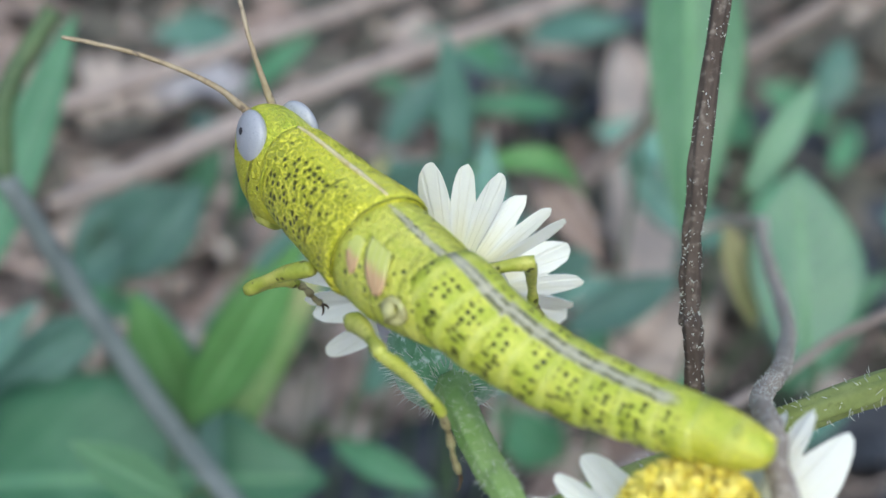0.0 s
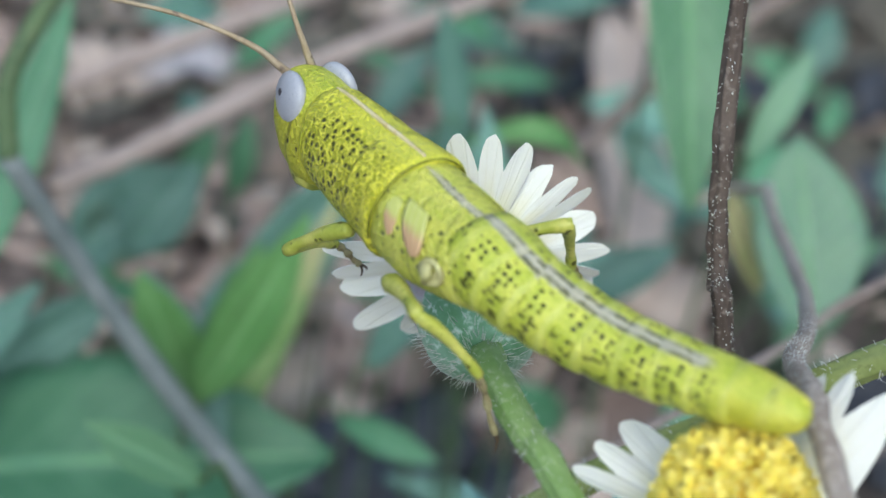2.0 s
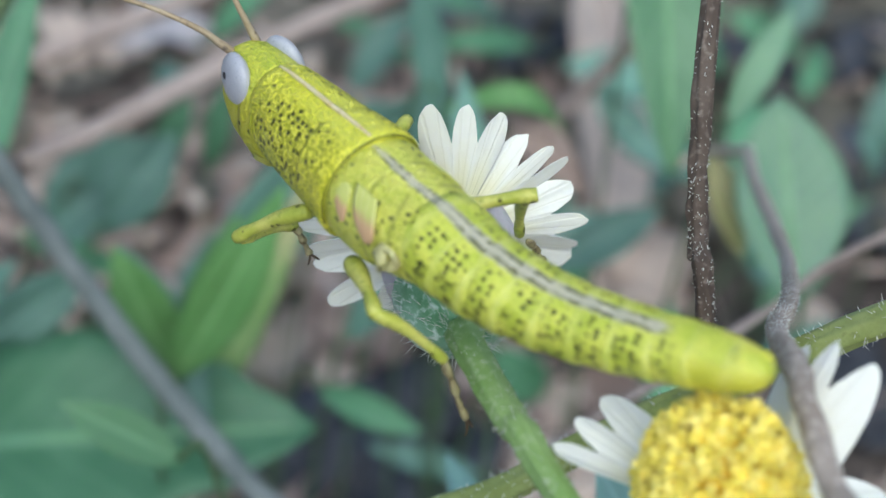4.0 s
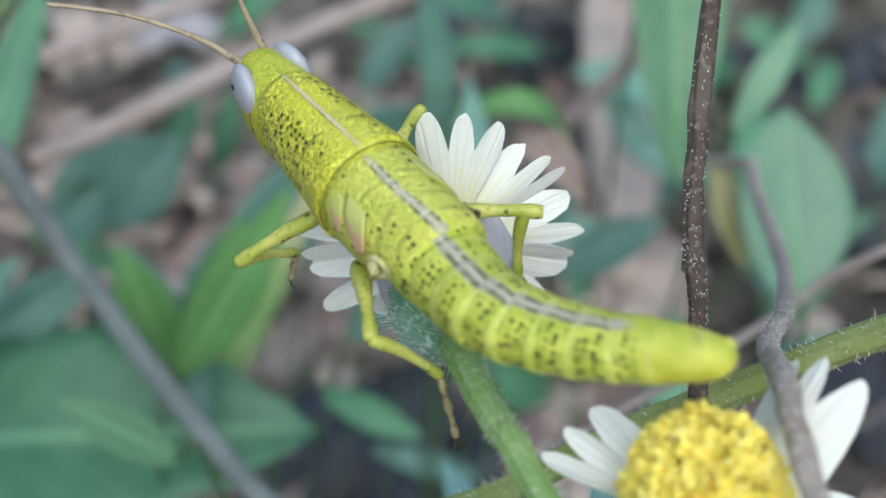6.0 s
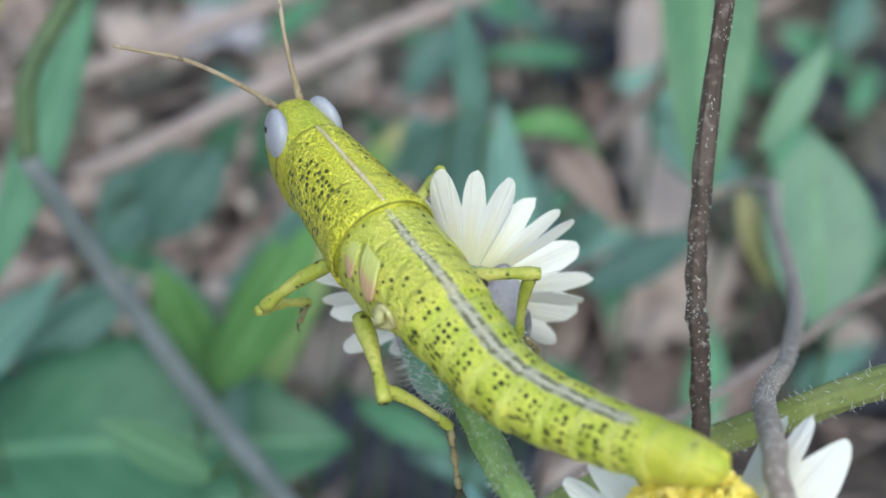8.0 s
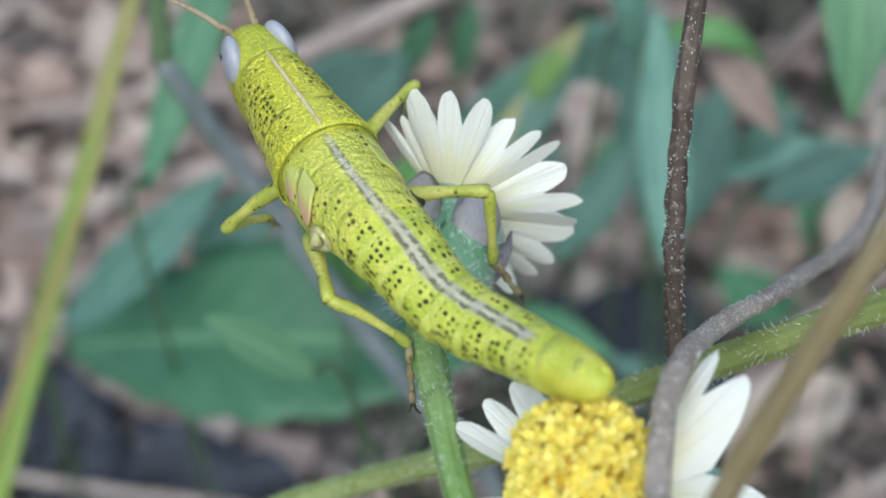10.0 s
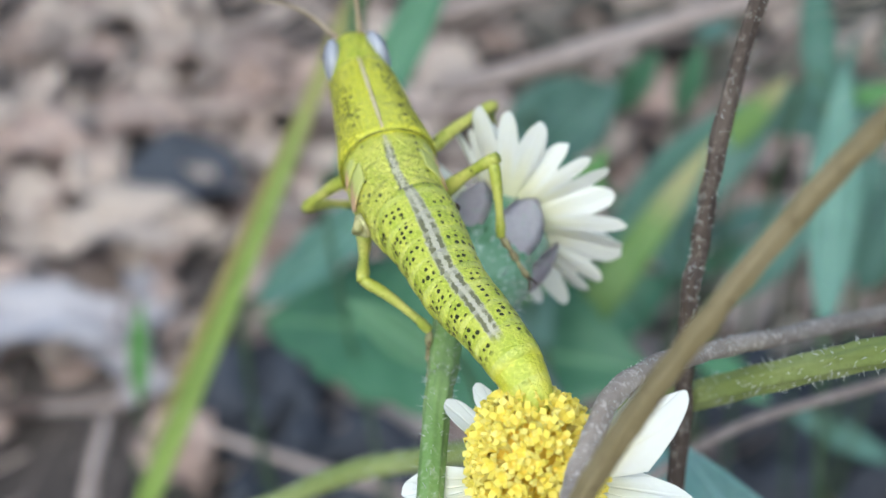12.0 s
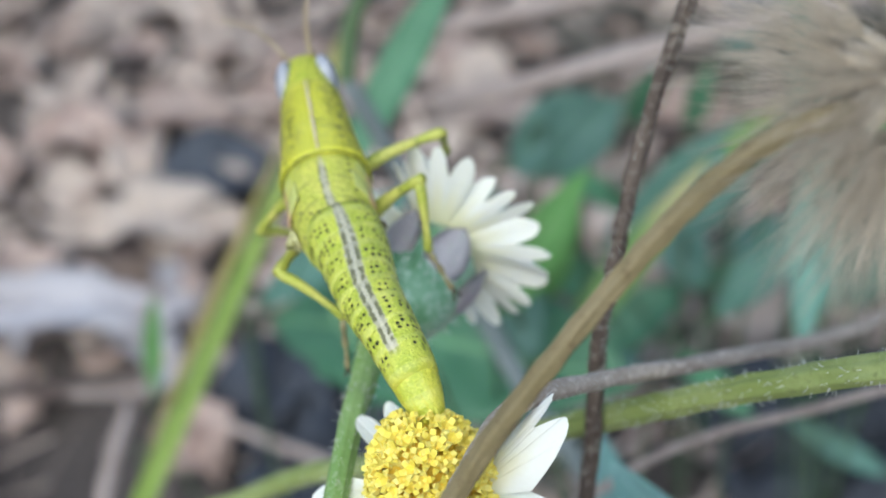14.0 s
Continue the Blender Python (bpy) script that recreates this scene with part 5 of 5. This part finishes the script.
stalk("brown_stem", "thin brown hairy dry stem, upright", [(18.5, 28.5, 186.3), (15.3, 16.6, 169.0), (12.3, 4.7, 154.9), (11.6, -0.3, 147.6), (11.6, -2.7, 145.9), (11.8, -7.5, 135.6), (10.8, -20.0, 112.0), (10.4, -30.0, 80.0), (10.0, -38.0, 0.0)], [0.42, 0.45, 0.48, 0.60], M_BROWN, ribs=6, hairs=1500, hair_length=0.15, hair_thick=0.036, tilt=0.9, seed=1, rough=0.35, span=(0, 0.75), count=140)
stalk("weed_stem", "olive green hairy stem crossing low", [(42.9, -9.8, 161.7), (25.7, -7.2, 151.3), (16.4, -4.6, 143.9), (7.9, -2.6, 136.9), (2.5, -1.9, 132.4), (-5.8, 0.2, 126.6), (-16.8, 1.2, 118.6), (-45.0, 5.0, 88.0), (-75.0, 10.0, 0.0)], [0.70, 0.74, 0.74, 0.78], M_STEM2, ribs=7, hairs=1100, hair_length=0.40, hair_thick=0.028, seed=2, span=(0, 0.8), count=140)
stalk("grey_stem", "grey downy withered stem, curling over", [(28.5, 63.0, 104.2), (31.2, 61.6, 106.7), (32.3, 55.0, 111.5), (29.5, 45.8, 118.0), (27.0, 35.9, 122.6), (23.5, 19.0, 130.1), (17.4, 1.6, 141.6), (13.6, -7.0, 147.3), (11.5, -15.0, 152.5), (11.0, -20.9, 153.0), (11.4, -25.9, 152.5), (9.4, -33.0, 143.0), (8.6, -40.0, 100.0), (8.0, -43.0, 0.0)], [0.5, 0.46, 0.46, 0.5, 0.5], M_GREY, hairs=4200, hair_length=0.13, hair_thick=0.016, seed=3, rough=0.3, count=160)
stalk("olive_stem", "smooth brown-olive stem bearing a dry seed head", [(26.6, -17.9, 174.5), (24.2, -18.2, 173.4), (21.3, -18.9, 170.4), (18.1, -21.0, 166.3), (14.8, -23.9, 161.4), (13.2, -25.2, 158.5), (10.9, -27.7, 153.2), (7.8, -31.3, 143.0), (5.0, -38.0, 110.0), (4.0, -44.0, 0.0)], [0.44, 0.44, 0.46, 0.55], M_OLIVE, seed=4, rough=0.2, count=150, ribs=5)
stalk("thin_stem", "thin grey-brown dry stem", [(60.7, 40.1, 123.8), (35.9, 33.1, 119.0), (28.1, 30.4, 115.3), (20.4, 24.7, 115.5), (6.3, 17.1, 111.1), (-10.0, 8.0, 90.0), (-20.0, 0.0, 0.0)], [0.36, 0.38, 0.45], M_DUN, seed=6, rough=0.2)
leaning = stalk("dark_stem", "blue-grey leaning stem of a weed", [(-30.7, 49.3, 120.1), (-25.8, 50.0, 107.3), (-18.8, 47.9, 94.4), (-12.1, 44.3, 85.4), (-4.2, 43.4, 68.5), (4.0, 46.0, 0.0)], [0.9, 1.05, 1.1, 1.2], M_DARK, seed=7, rough=0.1)
shoot = [(-30.7, 49.3, 120.1), (-30.2, 52.0, 126.0), (-26.5, 55.5, 131.5)]
part("green_shoot", tube(shoot, [0.9, 0.85, 0.8], 12, 30, 0.1, seed=17, origin=shoot[0]), M_SHOOT, leaning, "green shoot rising from the stem")
stalk("straw", "dry straw stalk leaning over the litter", [(-31, 68, 104), (-24, 78, 101), (-2, 110, 93), (40, 160, 80)], [1.0, 1.25, 1.2], M_STRAW, "straw", seed=8)
stalk("straw", "dry straw stalk leaning over the litter", [(-44, 88, 98), (-34, 100, 95), (-16, 122, 90), (20, 165, 80)], [0.9, 1.2, 1.0], M_STRAW, "straw", seed=9)
stalk("straw", "dry straw stalk leaning over the litter", [(20, 120, 60), (35, 105, 92), (48, 96, 110), (66, 84, 135)], [1.2, 1.0, 0.9], M_STRAW, "straw", seed=10)

stalk("straw", "short pale straw lying among dead leaves", [(-107, 92, 10), (-103, 80, 11), (-98, 66, 10), (-94, 54, 8)], [0.9, 1.1, 1.0], M_STRAW, "straw", seed=12)
stalk("straw", "thin straw lying across dead leaves", [(-150, 170, 10), (-120, 176, 12), (-84, 186, 11), (-52, 190, 9)], [0.9, 1.1, 0.9], M_STRAW, "straw", seed=13)
stalk("straw", "thin straw lying across dead leaves", [(-92, 92, 12), (-68, 88, 13), (-46, 86, 12), (-22, 80, 10)], [0.7, 0.8, 0.7], M_STRAW, "straw", seed=14)

leaf("broad_leaf", "broad deep green leaf lying level", (-57, 67, 66), (-5.5, 57.5, 78), 22, (0.05, -0.5, 0.86), L_DEEP, shape=1.25, arch=0.08, teeth=7, seed=1, thick=0.3, rib=0.45)
leaf("pointed_leaf", "pale blue-green pointed leaf tip", (8, 15, 101), (3, 20.3, 112.2), 3.2, (0.1, -0.8, 0.6), L_BLUE, seed=60)
leaf("narrow_leaf", "pale green narrow leaf above a broad leaf", (-15.5, 27, 106), (-23.4, 26.5, 113), 3.4, (0.2, -0.7, 0.7), L_SAGE, seed=2)
for k, (b, t, w) in enumerate((((-18.1, 51.6, 91), (-7.3, 49.9, 113.5), 5.2), ((-18.6, 55.8, 89), (-22.5, 56.7, 102.5), 5.5), ((-17.7, 59.5, 85), (-11.6, 60, 103), 5.0))):
    leaf("upright_leaf", "fresh green upright leaf of a weed", b, t, w, (0.1, -0.85, 0.5), L_BRIGHT, group="weed leaves", arch=0.06, seed=10 + k)
leaf("upright_leaf", "small blue-green upright leaf", (8.2, 77.4, 100), (6, 80, 116), 3.6, (0.1, -0.8, 0.6), L_TEAL, group="weed leaves", seed=14)
leaf("arching_leaf", "green leaf arching over", (8.4, 78.3, 101), (21.5, 78.8, 97), 3.2, (0.0, -0.4, 0.9), L_BRIGHT, group="weed leaves", arch=0.35, seed=15)
leaf("tall_leaf", "tall sage green leaf hanging with its tip down", (28.8, 84.0, 126.8), (27.8, 61.0, 104.6), 9.5, (0.1, -0.8, 0.6), L_SAGE, group="weed leaves", arch=0.04, fold=0.2, seed=16, shape=0.8, rib=0.5)
leaf("withered_leaf", "wilted tan-green leaf hanging from a curled stem", (31.2, 61.0, 106.9), (33.6, 54.3, 100.1), 3.2, (0.1, -0.9, 0.3), L_WILT, rooted=False, fold=0.4, seed=34)
leaf("withered_leaf", "brown withered leaf hanging under a green one", (15.5, 79.8, 99.0), (22.4, 71.7, 94.3), 4.2, (0.2, -0.8, 0.5), M_DEAD, rooted=False, fold=0.5, arch=0.1, seed=35)
leaf("round_leaf", "rounded sage green weed leaf", (37.6, 50.1, 99), (37.9, 64, 111), 10.5, (0.0, -0.75, 0.65), L_PALE, group="weed leaves", seed=17, rib=0.35)
leaf("upright_leaf", "light green leaf edge", (36.2, 72.7, 102), (42, 76, 113), 3.6, (0.1, -0.8, 0.6), L_PALE, group="weed leaves", seed=18)
leaf("round_leaf", "blue-green leaf of a low weed", (22, 85, 74), (35, 87.5, 80), 5.5, (0.0, -0.6, 0.8), L_TEAL, group="weed leaves", seed=19)
leaf("round_leaf", "blue-green leaf of a low weed", (-36, 100, 70), (-22, 105, 80), 11, (0.0, -0.7, 0.7), L_TEAL, group="weed leaves", seed=20)
leaf("grass_leaf", "long yellow-green grass leaf, leaning, its tip withering", (-76.0, -7.8, 18.1), (-30.6, 88.6, 137.0), 2.6, (0.5, -0.8, 0.3), L_BLADE, group="grass", seed=22, rows=40, shape=0.9)
leaf("grass_leaf", "tan withering grass leaf", (-58.9, 38.6, 70.2), (-31.4, 38.6, 122.6), 1.0, (0.5, -0.8, 0.3), L_YELLOW, group="grass", seed=23, rows=40)
leaf("pointed_leaf", "blue-green pointed leaf below the flowers", (17.5, 9, 107), (9.6, 4.6, 127), 5.8, (0.2, -0.9, 0.4), L_BLUE, seed=24)
leaf("grass_leaf", "fresh green grass leaf", (-20, 62, 68), (-4, 83, 91), 4.2, (0.1, -0.85, 0.5), L_GRASS, group="grass", seed=25)
leaf("upright_leaf", "blue-green upright leaf of a weed", (-16, 54, 82), (-23, 64, 97), 6.5, (0.1, -0.85, 0.5), L_TEAL, group="weed leaves", seed=27)
leaf("round_leaf", "blue-green leaf of a low weed", (-18, 86, 70), (2, 98, 88), 9, (0.1, -0.85, 0.5), L_TEAL, group="weed leaves", seed=28)
leaf("round_leaf", "blue-green leaf of a low weed", (-40, 68, 80), (-27, 72, 88), 6, (0.1, -0.85, 0.5), L_TEAL, group="weed leaves", seed=29)
leaf("pointed_leaf", "blue-green toothed weed leaf", (-52, 58, 78), (-33, 66, 94), 6.5, (0.1, -0.75, 0.65), L_TEAL, group="weed leaves", teeth=5, seed=30)
leaf("upright_leaf", "blue-green upright leaf of a weed", (11.8, 60, 86), (10.2, 76, 107), 5.0, (0.1, -0.85, 0.5), L_TEAL, group="weed leaves", seed=31)
leaf("tall_leaf", "tall deep green weed leaf", (-38, 56, 100), (-28, 74, 121), 4.6, (0.1, -0.85, 0.5), L_DEEP, group="weed leaves", seed=32)
leaf("tiny_leaf", "small green sprout over the litter", (-78, 65, 48), (-73, 65, 68), 3, (0.1, -0.9, 0.4), L_BRIGHT, seed=33)
dead_leaf(54, 202, 106, 17, 83, M_DEADPALE, "long pale beige dead leaf", lift=10, seed=1)
dead_leaf(47, 156, 30, 25, 70, M_DEADPALE, "broad pale pinkish-beige dead leaf on soil", lift=13, seed=21)
for x, y, size, wide, turn, k in ((-133, 112, 46, 18, 12, 2), (-117, 112, 20, 12, 160, 4), (-113, 118, 15, 7, 70, 12), (-142, 110, 13, 8, 100, 13), (-106, 104, 13, 6, 35, 14), (-118, 126, 16, 6, 130, 15)):
    dead_leaf(x, y, size, wide, turn, M_ASH, "ash-grey withered leaf scrap on soil", lift=6, seed=k, teeth=5)
# added slate-dark leaf shapes that stand in for dark gaps between the scraps
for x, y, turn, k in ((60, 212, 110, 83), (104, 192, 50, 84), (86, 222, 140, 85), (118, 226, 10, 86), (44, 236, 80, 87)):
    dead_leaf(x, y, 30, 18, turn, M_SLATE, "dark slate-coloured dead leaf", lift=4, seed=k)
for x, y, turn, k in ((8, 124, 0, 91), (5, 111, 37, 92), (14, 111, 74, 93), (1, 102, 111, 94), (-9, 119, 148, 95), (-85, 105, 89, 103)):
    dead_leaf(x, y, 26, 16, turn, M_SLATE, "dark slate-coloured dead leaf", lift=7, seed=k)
# more added dark shapes, deepening the gaps of the litter on the left
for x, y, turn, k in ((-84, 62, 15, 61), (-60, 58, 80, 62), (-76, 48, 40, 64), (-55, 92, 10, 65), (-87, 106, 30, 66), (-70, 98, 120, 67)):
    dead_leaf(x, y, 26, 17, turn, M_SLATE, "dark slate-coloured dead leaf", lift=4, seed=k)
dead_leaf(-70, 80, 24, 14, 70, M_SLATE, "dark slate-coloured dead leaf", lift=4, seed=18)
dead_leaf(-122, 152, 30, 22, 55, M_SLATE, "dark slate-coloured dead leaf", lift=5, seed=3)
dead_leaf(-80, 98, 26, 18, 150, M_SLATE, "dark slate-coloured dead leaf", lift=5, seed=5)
dead_leaf(-142, 153, 13, 12, 40, M_DEADPALE, "small pale beige dead leaf", lift=7, seed=6)
dead_leaf(-126, 138, 34, 16, 20, M_DEADPALE, "pinkish-beige dead leaf on soil", lift=7, seed=7)
dead_leaf(-33, 246, 22, 16, 10, M_ASH, "small ash-grey withered leaf", lift=6, seed=8)
dead_leaf(-40, 196, 24, 9, 15, M_DEAD, "reddish-brown curled dead leaf", lift=8, seed=9)
picker = random.Random(77)
for k in range(34):
    dead_leaf(picker.uniform(-185, 150), picker.uniform(70, 270), picker.uniform(14, 34), picker.uniform(7, 15), picker.uniform(0, 180), picker.choice((M_DEAD, M_DEAD, M_DEADPALE, M_SLATE)), "curled dry leaf lying on soil", lift=picker.uniform(3, 8), seed=20 + k)
leaf("round_leaf", "blue-green leaf of a low weed", (-2.1, 100.2, 80.6), (6.4, 100.3, 87.4), 4.1, (0.1, -0.8, 0.6), L_TEAL, group="weed leaves", arch=0.06, seed=40)
leaf("upright_leaf", "blue-green leaf of a low weed", (6.0, 86.9, 79.6), (9.1, 95.6, 98.3), 2.9, (0.1, -0.8, 0.6), L_TEAL, group="weed leaves", arch=0.06, seed=41)
leaf("round_leaf", "blue-green leaf of a low weed", (12.8, 88.2, 66.2), (17.9, 96.4, 82.8), 6.8, (0.1, -0.8, 0.6), L_TEAL, group="weed leaves", arch=0.06, seed=42)
leaf("round_leaf", "blue-green leaf of a low weed", (18.5, 97.2, 69.3), (27.6, 97.5, 77.3), 4.2, (0.1, -0.8, 0.6), L_TEAL, group="weed leaves", arch=0.06, seed=44)
leaf("upright_leaf", "blue-green leaf of a low weed", (9.6, 88.0, 65.4), (10.9, 99.8, 85.8), 6.3, (0.1, -0.8, 0.6), L_TEAL, group="weed leaves", arch=0.06, seed=45)
leaf("round_leaf", "blue-green leaf of a low weed", (-31.3, 102.0, 75.5), (-24.1, 103.2, 81.1), 4.4, (0.1, -0.8, 0.6), L_TEAL, group="weed leaves", arch=0.06, seed=46)
leaf("round_leaf", "blue-green leaf of a low weed", (-28.6, 96.0, 73.7), (-19.9, 101.0, 83.5), 7.3, (0.1, -0.8, 0.6), L_TEAL, group="weed leaves", arch=0.06, seed=47)
leaf("upright_leaf", "yellow-green leaf of a low weed", (-6.7, 93.4, 79.3), (1.7, 97.7, 89.7), 3.5, (0.1, -0.8, 0.6), L_GRASS, group="weed leaves", arch=0.06, seed=48)
leaf("round_leaf", "blue-green leaf of a low weed", (0.1, 96.9, 82.2), (12.0, 98.8, 89.6), 5.3, (0.1, -0.8, 0.6), L_TEAL, group="weed leaves", arch=0.06, seed=49)
leaf("upright_leaf", "blue-green leaf of a low weed", (-1.3, 75.7, 73.0), (8.5, 82.6, 85.2), 5.3, (0.1, -0.8, 0.6), L_TEAL, group="weed leaves", arch=0.06, seed=50)
leaf("upright_leaf", "deep green leaf of a low weed", (-4.5, 71.9, 69.5), (6.0, 64.9, 68.9), 3.7, (0.1, -0.8, 0.6), L_DEEP, group="weed leaves", arch=0.06, seed=51)
leaf("round_leaf", "blue-green leaf of a low weed", (6.6, 112.1, 71.9), (14.2, 111.0, 78.4), 4.3, (0.1, -0.8, 0.6), L_TEAL, group="weed leaves", arch=0.06, seed=52)
leaf("upright_leaf", "deep green leaf of a low weed", (-24.2, 115.5, 68.1), (-18.7, 117.6, 77.7), 4.4, (0.1, -0.8, 0.6), L_DEEP, group="weed leaves", arch=0.06, seed=53)
leaf("upright_leaf", "deep green leaf of a low weed", (-17.5, 123.7, 61.8), (-14.7, 126.9, 73.2), 3.8, (0.1, -0.8, 0.6), L_DEEP, group="weed leaves", arch=0.06, seed=55)
leaf("round_leaf", "blue-green leaf of a low weed", (6.2, 106.1, 73.3), (1.1, 117.8, 75.6), 8.0, (0.1, -0.8, 0.6), L_TEAL, group="weed leaves", arch=0.06, seed=75)

weeds = random.Random(404)
for k in range(46):
    x, y = weeds.uniform(-35, 95), weeds.uniform(95, 215)
    z = weeds.uniform(12, 48)
    turn, size = weeds.uniform(0, 6.28), weeds.uniform(10, 24)
    deep = weeds.random() < 0.55
    leaf("low_leaf", "deep green leaf of ground-hugging weeds" if deep else "blue-green leaf of ground-hugging weeds", (x, y, z), (x + size * math.cos(turn), y + size * 0.7 * math.sin(turn), z + weeds.uniform(2, 14)), weeds.uniform(4, 9), (weeds.uniform(-0.4, 0.4), -0.6, 0.7), L_DEEP if deep else L_TEAL, group="ground weeds", arch=0.08, seed=500 + k)

perched_flower()
open_flower()
seed_head((28.4, -14.6, 174.2), (0.8, 0.4, -0.1))
insect, rings, legs, feelers = grasshopper()


RISEN = pose(-0.00356, -0.00295, 0.15533, -12.49, 0.09, 117.47)
SETTLED = pose(-0.00311, -0.00376, 0.15627, -2.47, -0.98, 114.98)


def feeler_pose(root, turn):
    """A feeler turned about its root, by degrees about the body's axes."""
    p = Matrix.Translation(Vector(root) * MM)
    way = Vector(turn)
    swing = Matrix.Rotation(radians(way.length), 4, way.normalized()) if way.length else Matrix.Identity(4)
    return Matrix.Rotation(radians(-4.8), 4, "Y") @ p @ swing @ p.inverted()


def motions():
    left, right = (9.5, 0.65, -1.75), (9.6, -0.55, -1.65)
    swings = ((0, (-15, -1, 0), (-14, 5, -3)), (2.4, (-15, -1, 0), (-14, 5, -3)), (3.2, (-13, -14, 0), (-16, 6, 0)), (5.3, (-5, -1, -5), (-1, 0, 1)), (6.6, (-5, -1, -5), (-1, 0, 1)), (7.0, (-8, -37, 1), (-1, 0, 1)), (7.3, (-8, -37, 1), (-1, 0, 1)), (9.3, (-8, -16, 0), (-4, 1, -3)), (9.8, (-9, -14, -2), (-2, 1, -3)), (11.0, (-20, 29, -30), (9, -2, -2)), (11.5, (-16, 36, -27), (9, -2, -2)), (12.1, (-32, 34, -30), (9, -2, -2)), (14, (-32, 34, -30), (9, -2, -2)))
    walk(feelers[0], [(t, feeler_pose(left, a)) for t, a, b in swings])
    walk(feelers[1], [(t, feeler_pose(right, b)) for t, a, b in swings])
    walk(insect, [
        (0, pose(-0.00282, -0.00467, 0.15629, 6.80, 0.28, 122.80)),
        (0.5, pose(-0.00259, -0.00441, 0.15654, 6.48, -0.05, 120.48)),
        (1, pose(-0.00257, -0.00439, 0.15664, 6.35, 0.07, 120.03)),
        (1.5, pose(-0.00263, -0.00443, 0.15663, 6.24, 0.01, 119.95)),
        (2, pose(-0.00263, -0.00446, 0.15664, 6.30, -0.06, 120.06)),
        (2.5, pose(-0.00272, -0.00444, 0.15655, 6.27, 0.20, 119.57)),
        (3, pose(-0.00335, -0.00496, 0.15651, 5.96, -0.30, 123.00)),
        (5.3, pose(-0.00374, -0.00299, 0.15548, -12.90, 0.16, 117.85)),
        (6, pose(-0.00384, -0.00314, 0.15531, -12.73, 0.56, 118.29)),
        (6.5, pose(-0.00356, -0.00295, 0.15533, -12.49, 0.09, 117.47)),
        (7, pose(-0.00311, -0.00376, 0.15627, -2.47, -0.98, 114.98)),
        (9.5, pose(-0.00398, -0.00381, 0.15578, -0.89, 0.86, 120.26)),
        (10, pose(-0.00378, -0.00386, 0.15595, -1.62, -0.72, 121.95)),
        (10.5, pose(-0.00366, -0.00383, 0.15603, -2.66, 0.84, 121.88)),
        (11, pose(-0.00375, -0.00393, 0.15610, -3.31, 1.24, 121.97)),
        (11.5, pose(-0.00363, -0.00391, 0.15599, -2.27, 0.76, 121.88)),
        (12, pose(-0.00346, -0.00403, 0.15604, -0.81, -1.34, 121.41)),
        (12.5, pose(-0.00316, -0.00372, 0.15661, 1.08, -3.34, 118.98)),
        (13, pose(-0.00339, -0.00360, 0.15662, -0.42, -2.76, 119.57)),
        (13.5, pose(-0.00337, -0.00353, 0.15655, -1.46, -0.09, 121.97)),
        (14, pose(-0.00338, -0.00358, 0.15648, -2.63, -2.00, 121.16)),
    ])
    between = [tuple((p + q) / 2 for p, q in zip(u, v)) for u, v in zip(BACKS[1], BACKS[2])]
    lines = BACKS + (between,)
    for ob, a, b, c, d, m in zip(rings, *(back_poses(BACK_START + line, twist, tight) for line, twist, tight in zip(lines, TWISTS + (0.0,), SQUEEZE + (0.95,)))):
        walk(ob, [(0, a), (3.2, a), (5.3, b), (6.6, b), (7.0, m), (7.3, m), (9.3, c), (11.5, c), (12.3, d), (14, d)])
    for name, pieces in legs.items():
        sets = LEGS[name]
        turned = SETTLED.inverted() @ RISEN
        moved = [sets[1][0]] + [(turned @ (Vector(v) * MM)) / MM for v in sets[1][1:]]
        change = 11.74 if name == "middle_right" else 12.08
        for k, ob in enumerate(pieces):
            a, b, c, d = (limb_pose(q[k], q[k + 1]) for q in sets)
            e = limb_pose(moved[k], moved[k + 1])
            walk(ob, [(0, a), (3.2, a), (5.3, b), (6.6, b), (7.0, e), (7.25, e), (9.3, c), (change, c), (change + 0.22, d), (14, d)])


motions()
